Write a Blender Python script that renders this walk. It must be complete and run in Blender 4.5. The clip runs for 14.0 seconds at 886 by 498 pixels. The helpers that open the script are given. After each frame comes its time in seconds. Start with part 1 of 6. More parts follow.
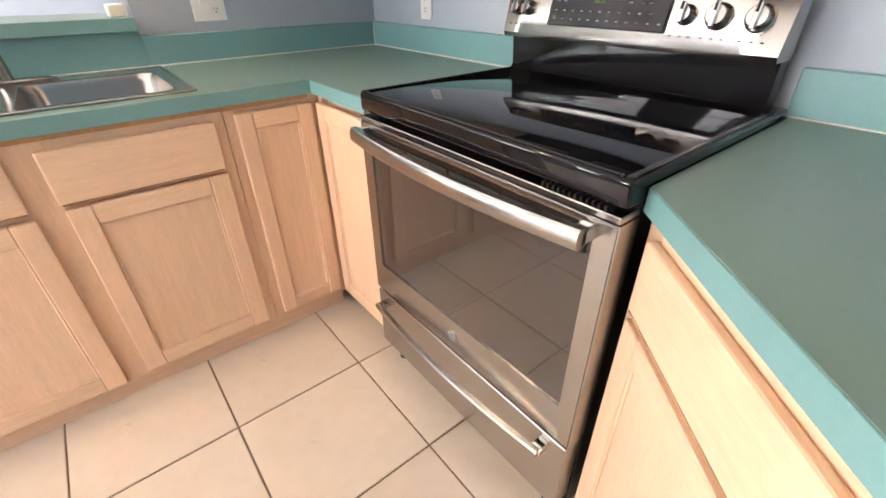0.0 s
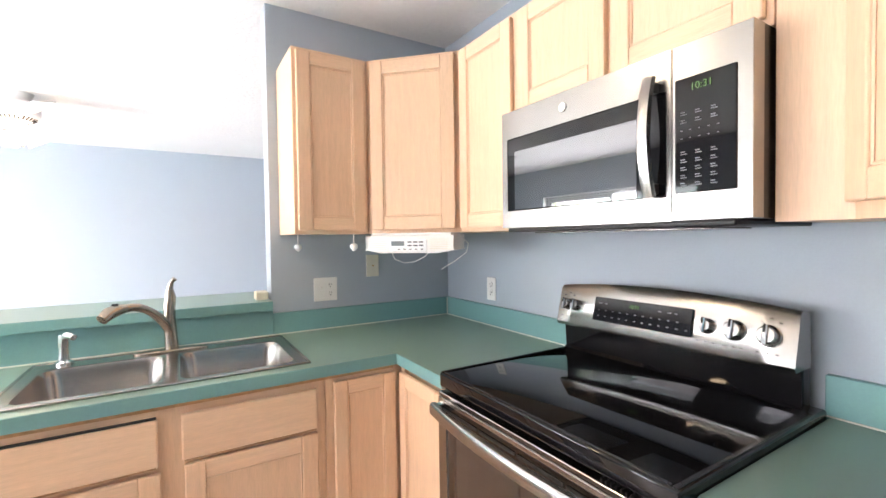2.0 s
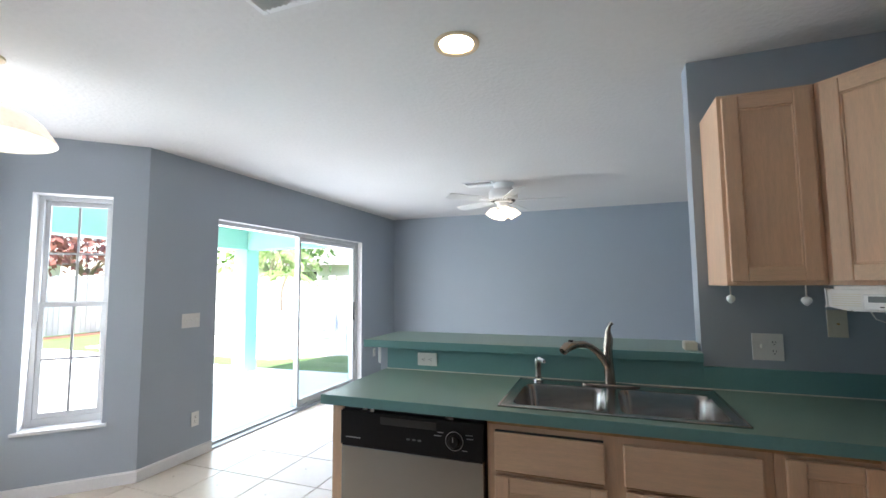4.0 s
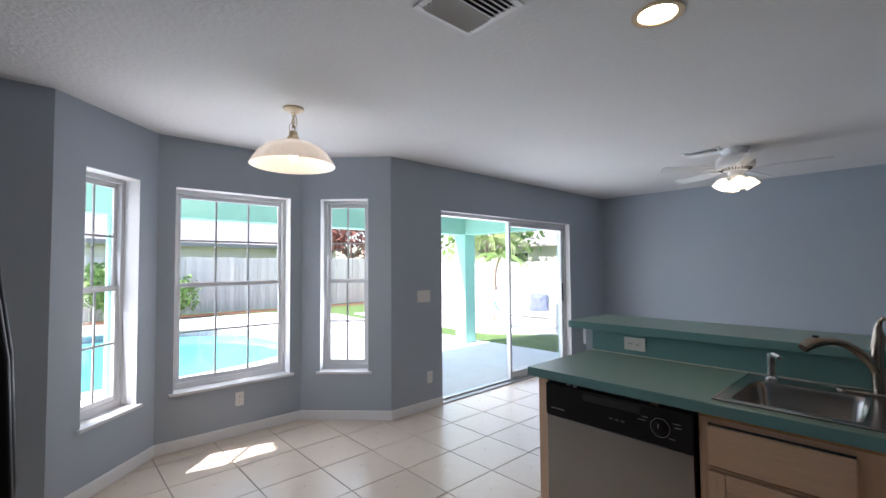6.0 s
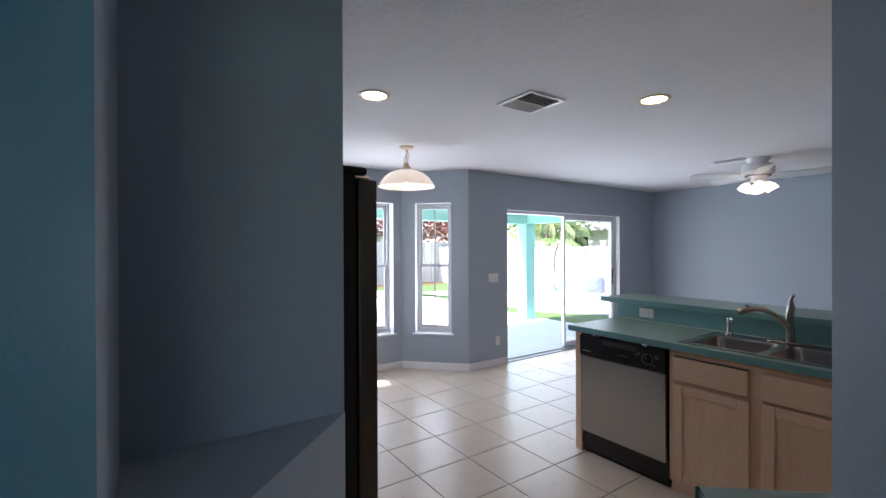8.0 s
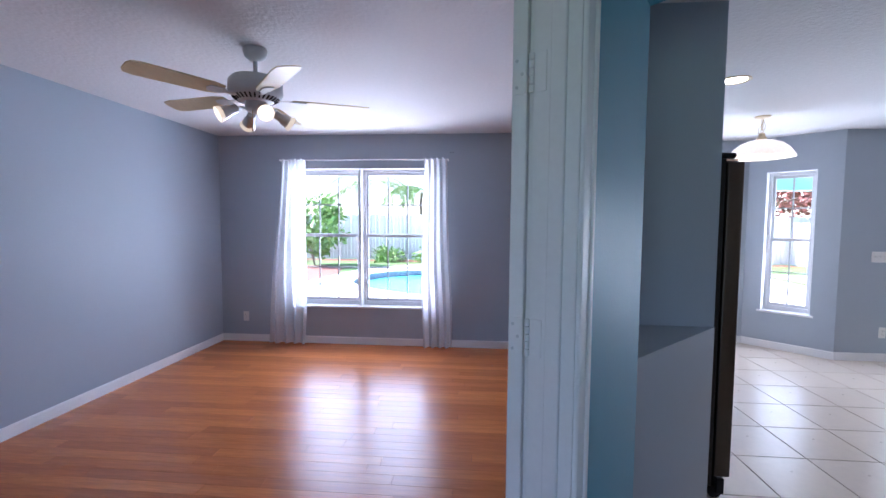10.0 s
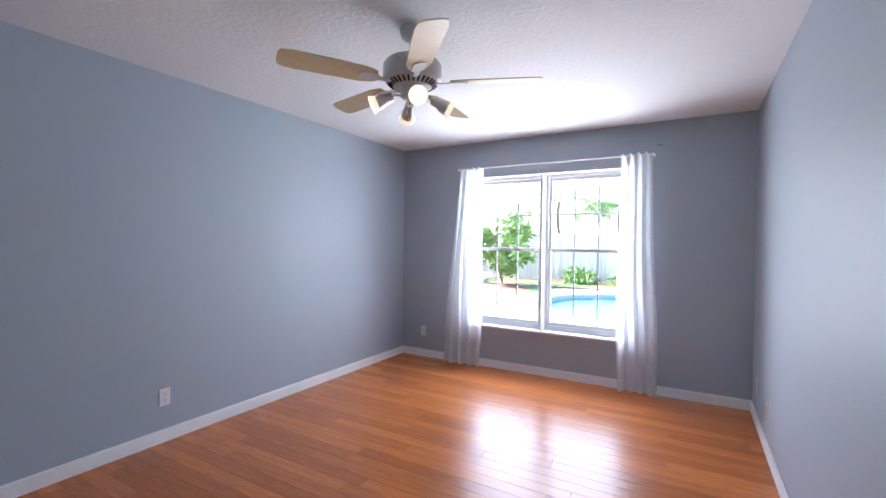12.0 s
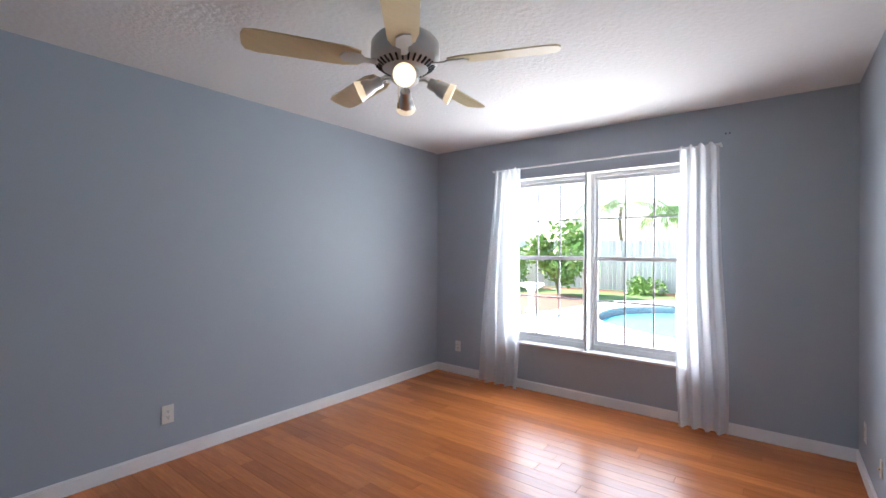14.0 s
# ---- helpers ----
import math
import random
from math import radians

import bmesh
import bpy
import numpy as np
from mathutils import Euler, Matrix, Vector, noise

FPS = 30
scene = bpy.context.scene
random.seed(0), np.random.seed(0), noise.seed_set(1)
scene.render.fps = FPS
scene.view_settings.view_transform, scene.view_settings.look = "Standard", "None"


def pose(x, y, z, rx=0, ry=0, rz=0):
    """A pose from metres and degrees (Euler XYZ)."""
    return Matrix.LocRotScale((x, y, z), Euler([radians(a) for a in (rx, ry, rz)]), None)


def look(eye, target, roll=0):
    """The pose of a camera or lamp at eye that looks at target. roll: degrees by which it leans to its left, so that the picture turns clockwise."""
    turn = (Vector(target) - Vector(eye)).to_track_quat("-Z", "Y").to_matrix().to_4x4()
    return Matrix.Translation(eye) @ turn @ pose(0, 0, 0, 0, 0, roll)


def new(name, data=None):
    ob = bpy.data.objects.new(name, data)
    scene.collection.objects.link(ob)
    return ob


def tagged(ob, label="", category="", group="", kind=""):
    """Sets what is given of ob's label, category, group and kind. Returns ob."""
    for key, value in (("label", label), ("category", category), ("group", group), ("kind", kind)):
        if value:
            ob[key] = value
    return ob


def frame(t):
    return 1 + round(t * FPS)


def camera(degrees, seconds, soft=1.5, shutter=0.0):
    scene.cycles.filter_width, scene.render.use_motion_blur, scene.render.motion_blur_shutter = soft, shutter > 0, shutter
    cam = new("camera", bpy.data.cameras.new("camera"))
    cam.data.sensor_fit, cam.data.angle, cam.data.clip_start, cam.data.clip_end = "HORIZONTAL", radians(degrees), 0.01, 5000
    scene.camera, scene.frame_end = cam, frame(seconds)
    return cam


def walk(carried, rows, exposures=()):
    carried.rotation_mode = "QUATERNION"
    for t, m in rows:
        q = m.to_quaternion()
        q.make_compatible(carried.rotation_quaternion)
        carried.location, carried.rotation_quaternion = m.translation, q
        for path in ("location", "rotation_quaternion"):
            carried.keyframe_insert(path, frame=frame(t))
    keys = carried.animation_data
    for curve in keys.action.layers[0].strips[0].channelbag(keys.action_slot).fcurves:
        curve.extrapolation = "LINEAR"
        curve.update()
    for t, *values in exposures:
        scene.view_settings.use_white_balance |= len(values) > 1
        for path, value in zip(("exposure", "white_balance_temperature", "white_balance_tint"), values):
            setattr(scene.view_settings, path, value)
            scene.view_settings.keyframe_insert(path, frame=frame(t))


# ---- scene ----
# ---- camera and walk ----
cam = camera(91.5, 14.0)
EXPOSURE = [(0, 4.33, 7200, 24), (0.6, 4.62, 7050, 21), (1.5, 4.57, 6950, 20), (2.0, 4.2, 6900, 21), (2.5, 3.7, 6850, 18), (3.0, 3.45, 6650, 14), (3.5, 2.85, 6450, 13), (4.0, 2.35, 6300, 14), (6.5, 1.5, 6250, 19), (7.2, 1.55, 6250, 19), (9.3, 2.2, 5500, 24), (10.0, 2.35, 5500, 24), (10.5, 2.65, 5600, 23), (11, 2.85, 5750, 23), (12, 2.7, 6000, 17), (14, 2.4, 6450, 13.5)]
PATH = [
    (0, (-1.204, -2.011, 1.174), (-0.145, -0.684, 0.117), -0.6),
    (0.5, (-1.199, -2.024, 1.237), (-0.068, -0.591, 0.419), -0.9),
    (1, (-1.205, -2.047, 1.298), (-0.017, -0.526, 0.77), -1.1),
    (1.5, (-1.253, -2.09, 1.334), (-0.084, -0.488, 1.08), -1.1),
    (2, (-1.336, -2.135, 1.355), (-0.294, -0.428, 1.303), -0.8),
    (2.5, (-1.408, -2.184, 1.375), (-0.683, -0.321, 1.449), -0.8),
    (3, (-1.433, -2.221, 1.392), (-1.147, -0.246, 1.53), -0.7),
    (3.5, (-1.423, -2.258, 1.396), (-1.633, -0.276, 1.561), -0.6),
    (4, (-1.396, -2.286, 1.396), (-2.078, -0.413, 1.556), -0.5),
    (4.2, (-1.396, -2.292, 1.401), (-2.232, -0.48, 1.543), -0.5),
    (6.3, (-1.2, -2.449, 1.417), (-2.687, -1.113, 1.496), -0.5),
    (6.5, (-1.135, -2.527, 1.434), (-2.621, -1.19, 1.514), -0.6),
    (7, (-0.962, -2.758, 1.432), (-2.449, -1.424, 1.531), -0.5),
    (7.2, (-0.883, -2.899, 1.446), (-2.365, -1.559, 1.53), -0.6),
    (9.3, (0.266, -3.679, 1.512), (-1.706, -3.365, 1.397), 0.2),
    (9.5, (0.311, -3.78, 1.455), (-1.677, -3.592, 1.354), 0.2),
    (10, (0.328, -3.828, 1.447), (-1.661, -3.997, 1.323), 0.4),
    (10.5, (0.205, -3.841, 1.423), (-1.735, -4.31, 1.286), 0.5),
    (11, (0.041, -3.845, 1.387), (-1.828, -4.547, 1.272), 0.5),
    (11.5, (-0.151, -3.826, 1.35), (-1.941, -4.715, 1.287), 0.3),
    (12, (-0.3, -3.885, 1.355), (-2.032, -4.885, 1.321), 0.6),
    (12.5, (-0.467, -3.899, 1.353), (-2.149, -4.982, 1.346), 0.6),
    (13, (-0.584, -3.914, 1.355), (-2.231, -5.048, 1.339), 0.6),
    (13.5, (-0.679, -3.892, 1.353), (-2.291, -5.075, 1.327), 0.5),
    (14, (-0.76, -3.848, 1.355), (-2.338, -5.077, 1.359), 0.3),
]
walk(cam, [(t, look(eye, target, roll)) for t, eye, target, roll in PATH], EXPOSURE)


# ---- world, sun, lamps ----
SUN_AZ, SUN_EL = radians(194), radians(45)
world = bpy.data.worlds.new("world")
scene.world = world
world.use_nodes = True
wn = world.node_tree.nodes
sky = wn.new("ShaderNodeTexSky")
sky.sky_type, sky.sun_disc, sky.sun_elevation, sky.sun_rotation = "NISHITA", False, SUN_EL, SUN_AZ
wn["Background"].inputs["Strength"].default_value = 0.15
world.node_tree.links.new(sky.outputs[0], wn["Background"].inputs["Color"])
sun = new("sun", bpy.data.lights.new("sun", "SUN"))
sun.data.energy, sun.data.angle, sun.data.color = 5.0, radians(0.5), (1, 0.95, 0.88)
sun.matrix_world = look((40 * math.cos(SUN_EL) * math.sin(SUN_AZ), 40 * math.cos(SUN_EL) * math.cos(SUN_AZ), 40 * math.sin(SUN_EL)), (0, 0, 0))


def window_light(name, place, target, w, h, power, color=(0.86, 0.93, 1.0)):
    lamp = bpy.data.lights.new(name, "AREA")
    lamp.shape, lamp.size, lamp.size_y, lamp.energy, lamp.color = "RECTANGLE", w, h, power, color
    ob = new(name, lamp)
    ob.matrix_world = look(place, target)
    return ob


window_light("bay_light", (-5.31, -1.2, 1.25), (0, -1.2, 1.4), 0.9, 1.55, 4.0)
window_light("bay_side_light", (-4.98, -0.27, 1.25), (-4.0, -1.25, 1.35), 0.42, 1.55, 1.9)
window_light("bay_far_light", (-4.98, -2.14, 1.25), (-4.0, -1.16, 1.35), 0.42, 1.55, 1.0)
window_light("slider_light", (-4.76, 1.84, 1.0), (0, 1.84, 1.3), 2.3, 1.9, 9.6)
# fill lamp added for the unseen side of the hall
window_light("hall_fill_light", (2.62, -4.7, 1.5), (-1.0, -3.7, 1.2), 1.5, 1.2, 1.6)
window_light("bedroom_light", (-4.79, -5.215, 1.25), (0, -5.215, 1.4), 1.6, 1.55, 12)

# ---- materials ----
def mat(name, color, rough=0.5, metal=0.0, vary=0.06, scale=6.0, bump=0.0, bump_scale=60.0, stretch=(1, 1, 1), spec=0.5, coat=0.0, random_value=0.0, rough_vary=0.08, deep=0.004):
    m = bpy.data.materials.new(name)
    m.use_nodes = True
    nt = m.node_tree
    n, l = nt.nodes, nt.links
    b = n["Principled BSDF"]
    b.inputs["Roughness"].default_value, b.inputs["Metallic"].default_value = rough, metal
    b.inputs["Specular IOR Level"].default_value, b.inputs["Coat Weight"].default_value = spec, coat
    tc, mp = n.new("ShaderNodeTexCoord"), n.new("ShaderNodeMapping")
    mp.inputs["Scale"].default_value = stretch
    l.new(tc.outputs["Object"], mp.inputs["Vector"])
    big, fine = n.new("ShaderNodeTexNoise"), n.new("ShaderNodeTexNoise")
    big.inputs["Scale"].default_value, big.inputs["Detail"].default_value = scale, 4
    fine.inputs["Scale"].default_value, fine.inputs["Detail"].default_value = bump_scale, 3
    for t in (big, fine):
        l.new(mp.outputs[0], t.inputs["Vector"])
    add = n.new("ShaderNodeMath")
    add.operation = "MULTIPLY_ADD"
    add.inputs[1].default_value = 0.5
    l.new(fine.outputs["Fac"], add.inputs[0])
    half = n.new("ShaderNodeMath")
    half.operation = "MULTIPLY"
    half.inputs[1].default_value = 0.5
    l.new(big.outputs["Fac"], half.inputs[0])
    l.new(half.outputs[0], add.inputs[2])
    rng = n.new("ShaderNodeMapRange")
    rng.inputs["From Min"].default_value, rng.inputs["From Max"].default_value = 0.3, 0.7
    rng.inputs["To Min"].default_value, rng.inputs["To Max"].default_value = 1 - vary, 1 + vary
    l.new(add.outputs[0], rng.inputs["Value"])
    value = rng.outputs[0]
    if random_value:
        info, r2, mul = n.new("ShaderNodeObjectInfo"), n.new("ShaderNodeMapRange"), n.new("ShaderNodeMath")
        r2.inputs["To Min"].default_value, r2.inputs["To Max"].default_value = 1 - random_value, 1 + random_value
        l.new(info.outputs["Random"], r2.inputs["Value"])
        mul.operation = "MULTIPLY"
        l.new(value, mul.inputs[0])
        l.new(r2.outputs[0], mul.inputs[1])
        value = mul.outputs[0]
    hsv = n.new("ShaderNodeHueSaturation")
    hsv.inputs["Color"].default_value = (*color, 1)
    l.new(value, hsv.inputs["Value"])
    l.new(hsv.outputs[0], b.inputs["Base Color"])
    rr = n.new("ShaderNodeMapRange")
    rr.inputs["To Min"].default_value, rr.inputs["To Max"].default_value = max(0.02, rough - rough_vary), min(1, rough + rough_vary)
    l.new(big.outputs["Fac"], rr.inputs["Value"])
    l.new(rr.outputs[0], b.inputs["Roughness"])
    if bump:
        bp = n.new("ShaderNodeBump")
        bp.inputs["Strength"].default_value, bp.inputs["Distance"].default_value = bump, deep
        l.new(fine.outputs["Fac"], bp.inputs["Height"])
        l.new(bp.outputs[0], b.inputs["Normal"])
    return m


def glow(name, color, strength, base=(0.9, 0.9, 0.88)):
    m = bpy.data.materials.new(name)
    m.use_nodes = True
    b = m.node_tree.nodes["Principled BSDF"]
    b.inputs["Base Color"].default_value = (*base, 1)
    b.inputs["Emission Color"].default_value, b.inputs["Emission Strength"].default_value = (*color, 1), strength
    return m


def glass(name, tint=(1, 1, 1), rough=0.0):
    """Thin clear pane: mostly lets light straight through, with a weak mirror on top."""
    m = bpy.data.materials.new(name)
    m.use_nodes = True
    n, l = m.node_tree.nodes, m.node_tree.links
    n.remove(n["Principled BSDF"])
    tr, gl, mix, lw = n.new("ShaderNodeBsdfTransparent"), n.new("ShaderNodeBsdfGlossy"), n.new("ShaderNodeMixShader"), n.new("ShaderNodeLayerWeight")
    pw, fr = n.new("ShaderNodeMath"), n.new("ShaderNodeMath")
    pw.operation, fr.operation = "POWER", "MULTIPLY_ADD"
    pw.inputs[1].default_value, fr.inputs[1].default_value, fr.inputs[2].default_value = 4.0, 0.45, 0.03
    l.new(lw.outputs["Facing"], pw.inputs[0])
    l.new(pw.outputs[0], fr.inputs[0])
    tr.inputs["Color"].default_value = (*tint, 1)
    gl.inputs["Roughness"].default_value = rough
    l.new(fr.outputs[0], mix.inputs[0])
    l.new(tr.outputs[0], mix.inputs[1])
    l.new(gl.outputs[0], mix.inputs[2])
    l.new(mix.outputs[0], n["Material Output"].inputs["Surface"])
    return m


PAINT = mat("blue_grey_wall_paint", (0.385, 0.438, 0.497), 0.55, vary=0.03, scale=1.2, bump=0.12, bump_scale=140)
PAINT_BLUE = mat("teal_blue_wall_paint", (0.10, 0.34, 0.46), 0.45, vary=0.04, scale=1.5, bump=0.12, bump_scale=140)
CEILING = mat("textured_ceiling_paint", (0.78, 0.77, 0.76), 0.8, vary=0.03, scale=2, bump=0.85, bump_scale=36, deep=0.005)
TRIM = mat("white_trim_paint", (0.86, 0.86, 0.86), 0.35, vary=0.03, scale=5, bump=0.05)
GROUT = mat("brown_grout", (0.23, 0.16, 0.11), 0.9, vary=0.15, scale=3, bump=0.3)
TILE = mat("beige_ceramic_tile", (0.64, 0.55, 0.455), 0.30, vary=0.05, scale=7, bump=0.05, bump_scale=25, random_value=0.03)
LAMINATE = mat("green_laminate", (0.175, 0.285, 0.245), 0.30, vary=0.022, scale=60, bump=0.012, bump_scale=350, rough_vary=0.02)
LAMINATE_EDGE = mat("teal_laminate_edge", (0.155, 0.335, 0.335), 0.4, vary=0.05, scale=90, bump=0.03, bump_scale=300)
CAULK = mat("white_caulk", (0.68, 0.68, 0.62), 0.6, vary=0.15, scale=20)
OAK = mat("pickled_oak", (0.76, 0.515, 0.345), 0.45, vary=0.10, scale=9, bump=0.12, bump_scale=50, stretch=(9, 9, 0.7), random_value=0.035)
OAK_FLAT = mat("pickled_oak_crosswise", (0.76, 0.52, 0.35), 0.45, vary=0.10, scale=9, bump=0.12, bump_scale=50, stretch=(0.7, 9, 9), random_value=0.03)
OAK_DARK = mat("bare_wood_edge", (0.40, 0.22, 0.11), 0.6, vary=0.2, scale=12, stretch=(3, 3, 1))
STEEL = mat("brushed_stainless_steel", (0.43, 0.415, 0.40), 0.24, 1.0, vary=0.02, scale=3, bump=0.0, bump_scale=120, stretch=(1, 1, 60), rough_vary=0.02)
STEEL_H = mat("brushed_stainless_steel_level", (0.40, 0.39, 0.375), 0.24, 1.0, vary=0.02, scale=3, bump=0.0, bump_scale=120, stretch=(1, 1, 60), rough_vary=0.02)
STEEL_DARK = mat("dull_fridge_steel", (0.10, 0.085, 0.07), 0.45, 1.0, vary=0.05, scale=3, rough_vary=0.02)
SINK_STEEL = mat("satin_sink_steel", (0.46, 0.44, 0.42), 0.22, 1.0, vary=0.08, scale=4, bump=0.03, bump_scale=90, rough_vary=0.02)
NICKEL = mat("brushed_nickel_bronze", (0.42, 0.36, 0.31), 0.25, 1.0, vary=0.06, scale=8, rough_vary=0.02)
PALE_METAL = mat("pale_brushed_metal", (0.66, 0.63, 0.60), 0.34, 1.0, vary=0.06, scale=8, rough_vary=0.03)
CHROME = mat("chrome", (0.8, 0.8, 0.8), 0.08, 1.0, vary=0.02, rough_vary=0.02)
BLACK = mat("black_enamel", (0.012, 0.012, 0.013), 0.25, vary=0.1, scale=5)
BLACK_GLASS = mat("black_ceramic_glass", (0.006, 0.006, 0.007), 0.035, vary=0.05, scale=4, rough_vary=0.012, spec=0.38)
OVEN_GLASS = mat("dark_oven_glass", (0.040, 0.033, 0.029), 0.03, vary=0.05, scale=4, coat=1.0, rough_vary=0.01)
MICRO_SCREEN = mat("reflective_microwave_screen", (0.035, 0.042, 0.045), 0.03, vary=0.03, spec=1.0, coat=1.0, rough_vary=0.01)
MICRO_SCREEN.node_tree.nodes["Principled BSDF"].inputs["Coat IOR"].default_value = 2.2
BLACK_PLASTIC = mat("black_plastic", (0.010, 0.010, 0.011), 0.4, spec=0.25, vary=0.1, scale=8, bump=0.1)
DARK_GREY = mat("dark_grey_fridge_side", (0.020, 0.017, 0.015), 0.55, spec=0.25, vary=0.1, scale=10, bump=0.25, bump_scale=220)
WHITE_PLASTIC = mat("white_plastic", (0.78, 0.77, 0.74), 0.35, vary=0.03)
IVORY = mat("ivory_plastic", (0.72, 0.68, 0.56), 0.4, vary=0.05)
GREY_INK = mat("grey_print", (0.14, 0.145, 0.15), 0.5)
# near-black for print, and for the shade inside slots and gaps
DARK_SLOT = mat("dark_slot", (0.03, 0.03, 0.03), 0.7)
CREAM = mat("cream_enamel", (0.74, 0.60, 0.40), 0.35, vary=0.05)
BRASS = mat("antique_brass", (0.55, 0.40, 0.20), 0.3, 1.0)
FROST = mat("lit_alabaster_glass", (0.85, 0.83, 0.78), 0.25, vary=0.08, scale=9)
ALU = mat("aluminium_window_frame", (0.66, 0.67, 0.68), 0.4, vary=0.03)
MUNTIN = mat("grey_muntin", (0.46, 0.47, 0.48), 0.5, vary=0.05)
MARBLE = mat("white_marble_sill", (0.74, 0.74, 0.75), 0.25, vary=0.08, scale=9)
# weak emission stands for the bulb's light coming through the shade
FROST_NODE = FROST.node_tree.nodes["Principled BSDF"]
FROST_NODE.inputs["Emission Color"].default_value = (1.0, 0.80, 0.58, 1)
FROST_NODE.inputs["Emission Strength"].default_value = 0.15
PANE = glass("window_glass")
CLEAR = glass("clear_glass", (0.97, 0.98, 0.97), 0.02)
GREEN_LED = glow("green_led", (0.3, 0.9, 0.12), 0.018, (0.01, 0.02, 0.01))
BULB = glow("lamp_glow", (1.0, 0.80, 0.52), 9)
MINT = mat("mint_stucco", (0.36, 0.70, 0.58), 0.85, vary=0.05, scale=3, bump=0.5, bump_scale=70)
MINT_CEIL = mat("white_porch_ceiling", (0.80, 0.82, 0.80), 0.85, vary=0.05, scale=3, bump=0.3)
DECK = mat("pale_pool_deck", (0.86, 0.845, 0.82), 0.85, vary=0.06, scale=4, bump=0.3, bump_scale=90)
GRASS = mat("lawn", (0.10, 0.18, 0.045), 0.9, vary=0.35, scale=9, bump=0.8, bump_scale=160)
MULCH = mat("red_mulch", (0.20, 0.08, 0.05), 0.95, vary=0.4, scale=25, bump=0.8, bump_scale=60)
FENCE = mat("weathered_fence_wood", (0.62, 0.60, 0.56), 0.9, vary=0.15, scale=4, bump=0.3, stretch=(6, 6, 0.6), random_value=0.12)
WATER = mat("pool_water", (0.11, 0.56, 0.62), 0.06, vary=0.10, scale=1.5, bump=0.25, bump_scale=3)
POOL_TILE = mat("blue_pool_tile", (0.08, 0.20, 0.34), 0.2, vary=0.4, scale=12)
LEAF = mat("green_leaves", (0.16, 0.28, 0.06), 0.6, vary=0.35, scale=4)
LEAF_PALE = mat("yellow_green_palm_leaves", (0.20, 0.27, 0.09), 0.6, vary=0.35, scale=4)
LEAF_RED = mat("red_brown_leaves", (0.20, 0.07, 0.05), 0.6, vary=0.35, scale=4)
BARK = mat("grey_bark", (0.20, 0.16, 0.12), 0.9, vary=0.3, scale=9, bump=0.6)
STUCCO = mat("pale_house_stucco", (0.70, 0.66, 0.58), 0.9, vary=0.05, bump=0.3)
ROOF = mat("grey_roof_shingle", (0.35, 0.33, 0.32), 0.9, vary=0.2, scale=14, bump=0.5)
BENCH = mat("white_painted_bench", (0.78, 0.78, 0.76), 0.5, vary=0.04)
CUSHION = mat("blue_white_cushion", (0.16, 0.19, 0.30), 0.9, vary=0.9, scale=14)
CONCRETE = mat("white_birdbath_stone", (0.70, 0.70, 0.68), 0.8, vary=0.1, bump=0.3)


def plank_material():
    m = mat("orange_laminate_plank", (0.53, 0.168, 0.044), 0.26, vary=0.22, scale=2.5, bump=0.02, bump_scale=9, stretch=(12, 0.9, 1), random_value=0.19, rough_vary=0.03)
    return m


PLANK = plank_material()


def sheer():
    m = bpy.data.materials.new("sheer_white_voile")
    m.use_nodes = True
    n, l = m.node_tree.nodes, m.node_tree.links
    n.remove(n["Principled BSDF"])
    tr, tl, df = n.new("ShaderNodeBsdfTransparent"), n.new("ShaderNodeBsdfTranslucent"), n.new("ShaderNodeBsdfDiffuse")
    a, b = n.new("ShaderNodeMixShader"), n.new("ShaderNodeMixShader")
    tl.inputs["Color"].default_value = df.inputs["Color"].default_value = (0.96, 0.96, 0.97, 1)
    a.inputs[0].default_value, b.inputs[0].default_value = 0.22, 0.70
    l.new(tl.outputs[0], a.inputs[1])
    l.new(df.outputs[0], a.inputs[2])
    l.new(tr.outputs[0], b.inputs[1])
    l.new(a.outputs[0], b.inputs[2])
    l.new(b.outputs[0], n["Material Output"].inputs["Surface"])
    return m


SHEER = sheer()


# ---- mesh helpers ----
def box(bm, x0, x1, y0, y1, z0, z1, bevel=0.0, m=None, segs=1):
    r = bmesh.ops.create_cube(bm, size=1.0)
    vs = r["verts"]
    for v in vs:
        v.co = Vector(((x0 + x1) / 2 + v.co.x * (x1 - x0), (y0 + y1) / 2 + v.co.y * (y1 - y0), (z0 + z1) / 2 + v.co.z * (z1 - z0)))
    if bevel:
        es = list({e for v in vs for e in v.link_edges})
        out = bmesh.ops.bevel(bm, geom=es, offset=bevel, segments=segs, affect="EDGES", profile=0.5)
        vs = list({v for f in out["faces"] for v in f.verts} | {v for v in vs if v.is_valid})
    if m is not None:
        for v in vs:
            v.co = m @ v.co
    return bm


def tube(bm, p0, p1, r0, r1=None, seg=16, caps=True):
    p0, p1 = Vector(p0), Vector(p1)
    r1 = r0 if r1 is None else r1
    d = p1 - p0
    m = Matrix.Translation((p0 + p1) / 2) @ d.to_track_quat("Z", "Y").to_matrix().to_4x4()
    bmesh.ops.create_cone(bm, cap_ends=caps, segments=seg, radius1=r0, radius2=r1, depth=d.length, matrix=m)
    return bm


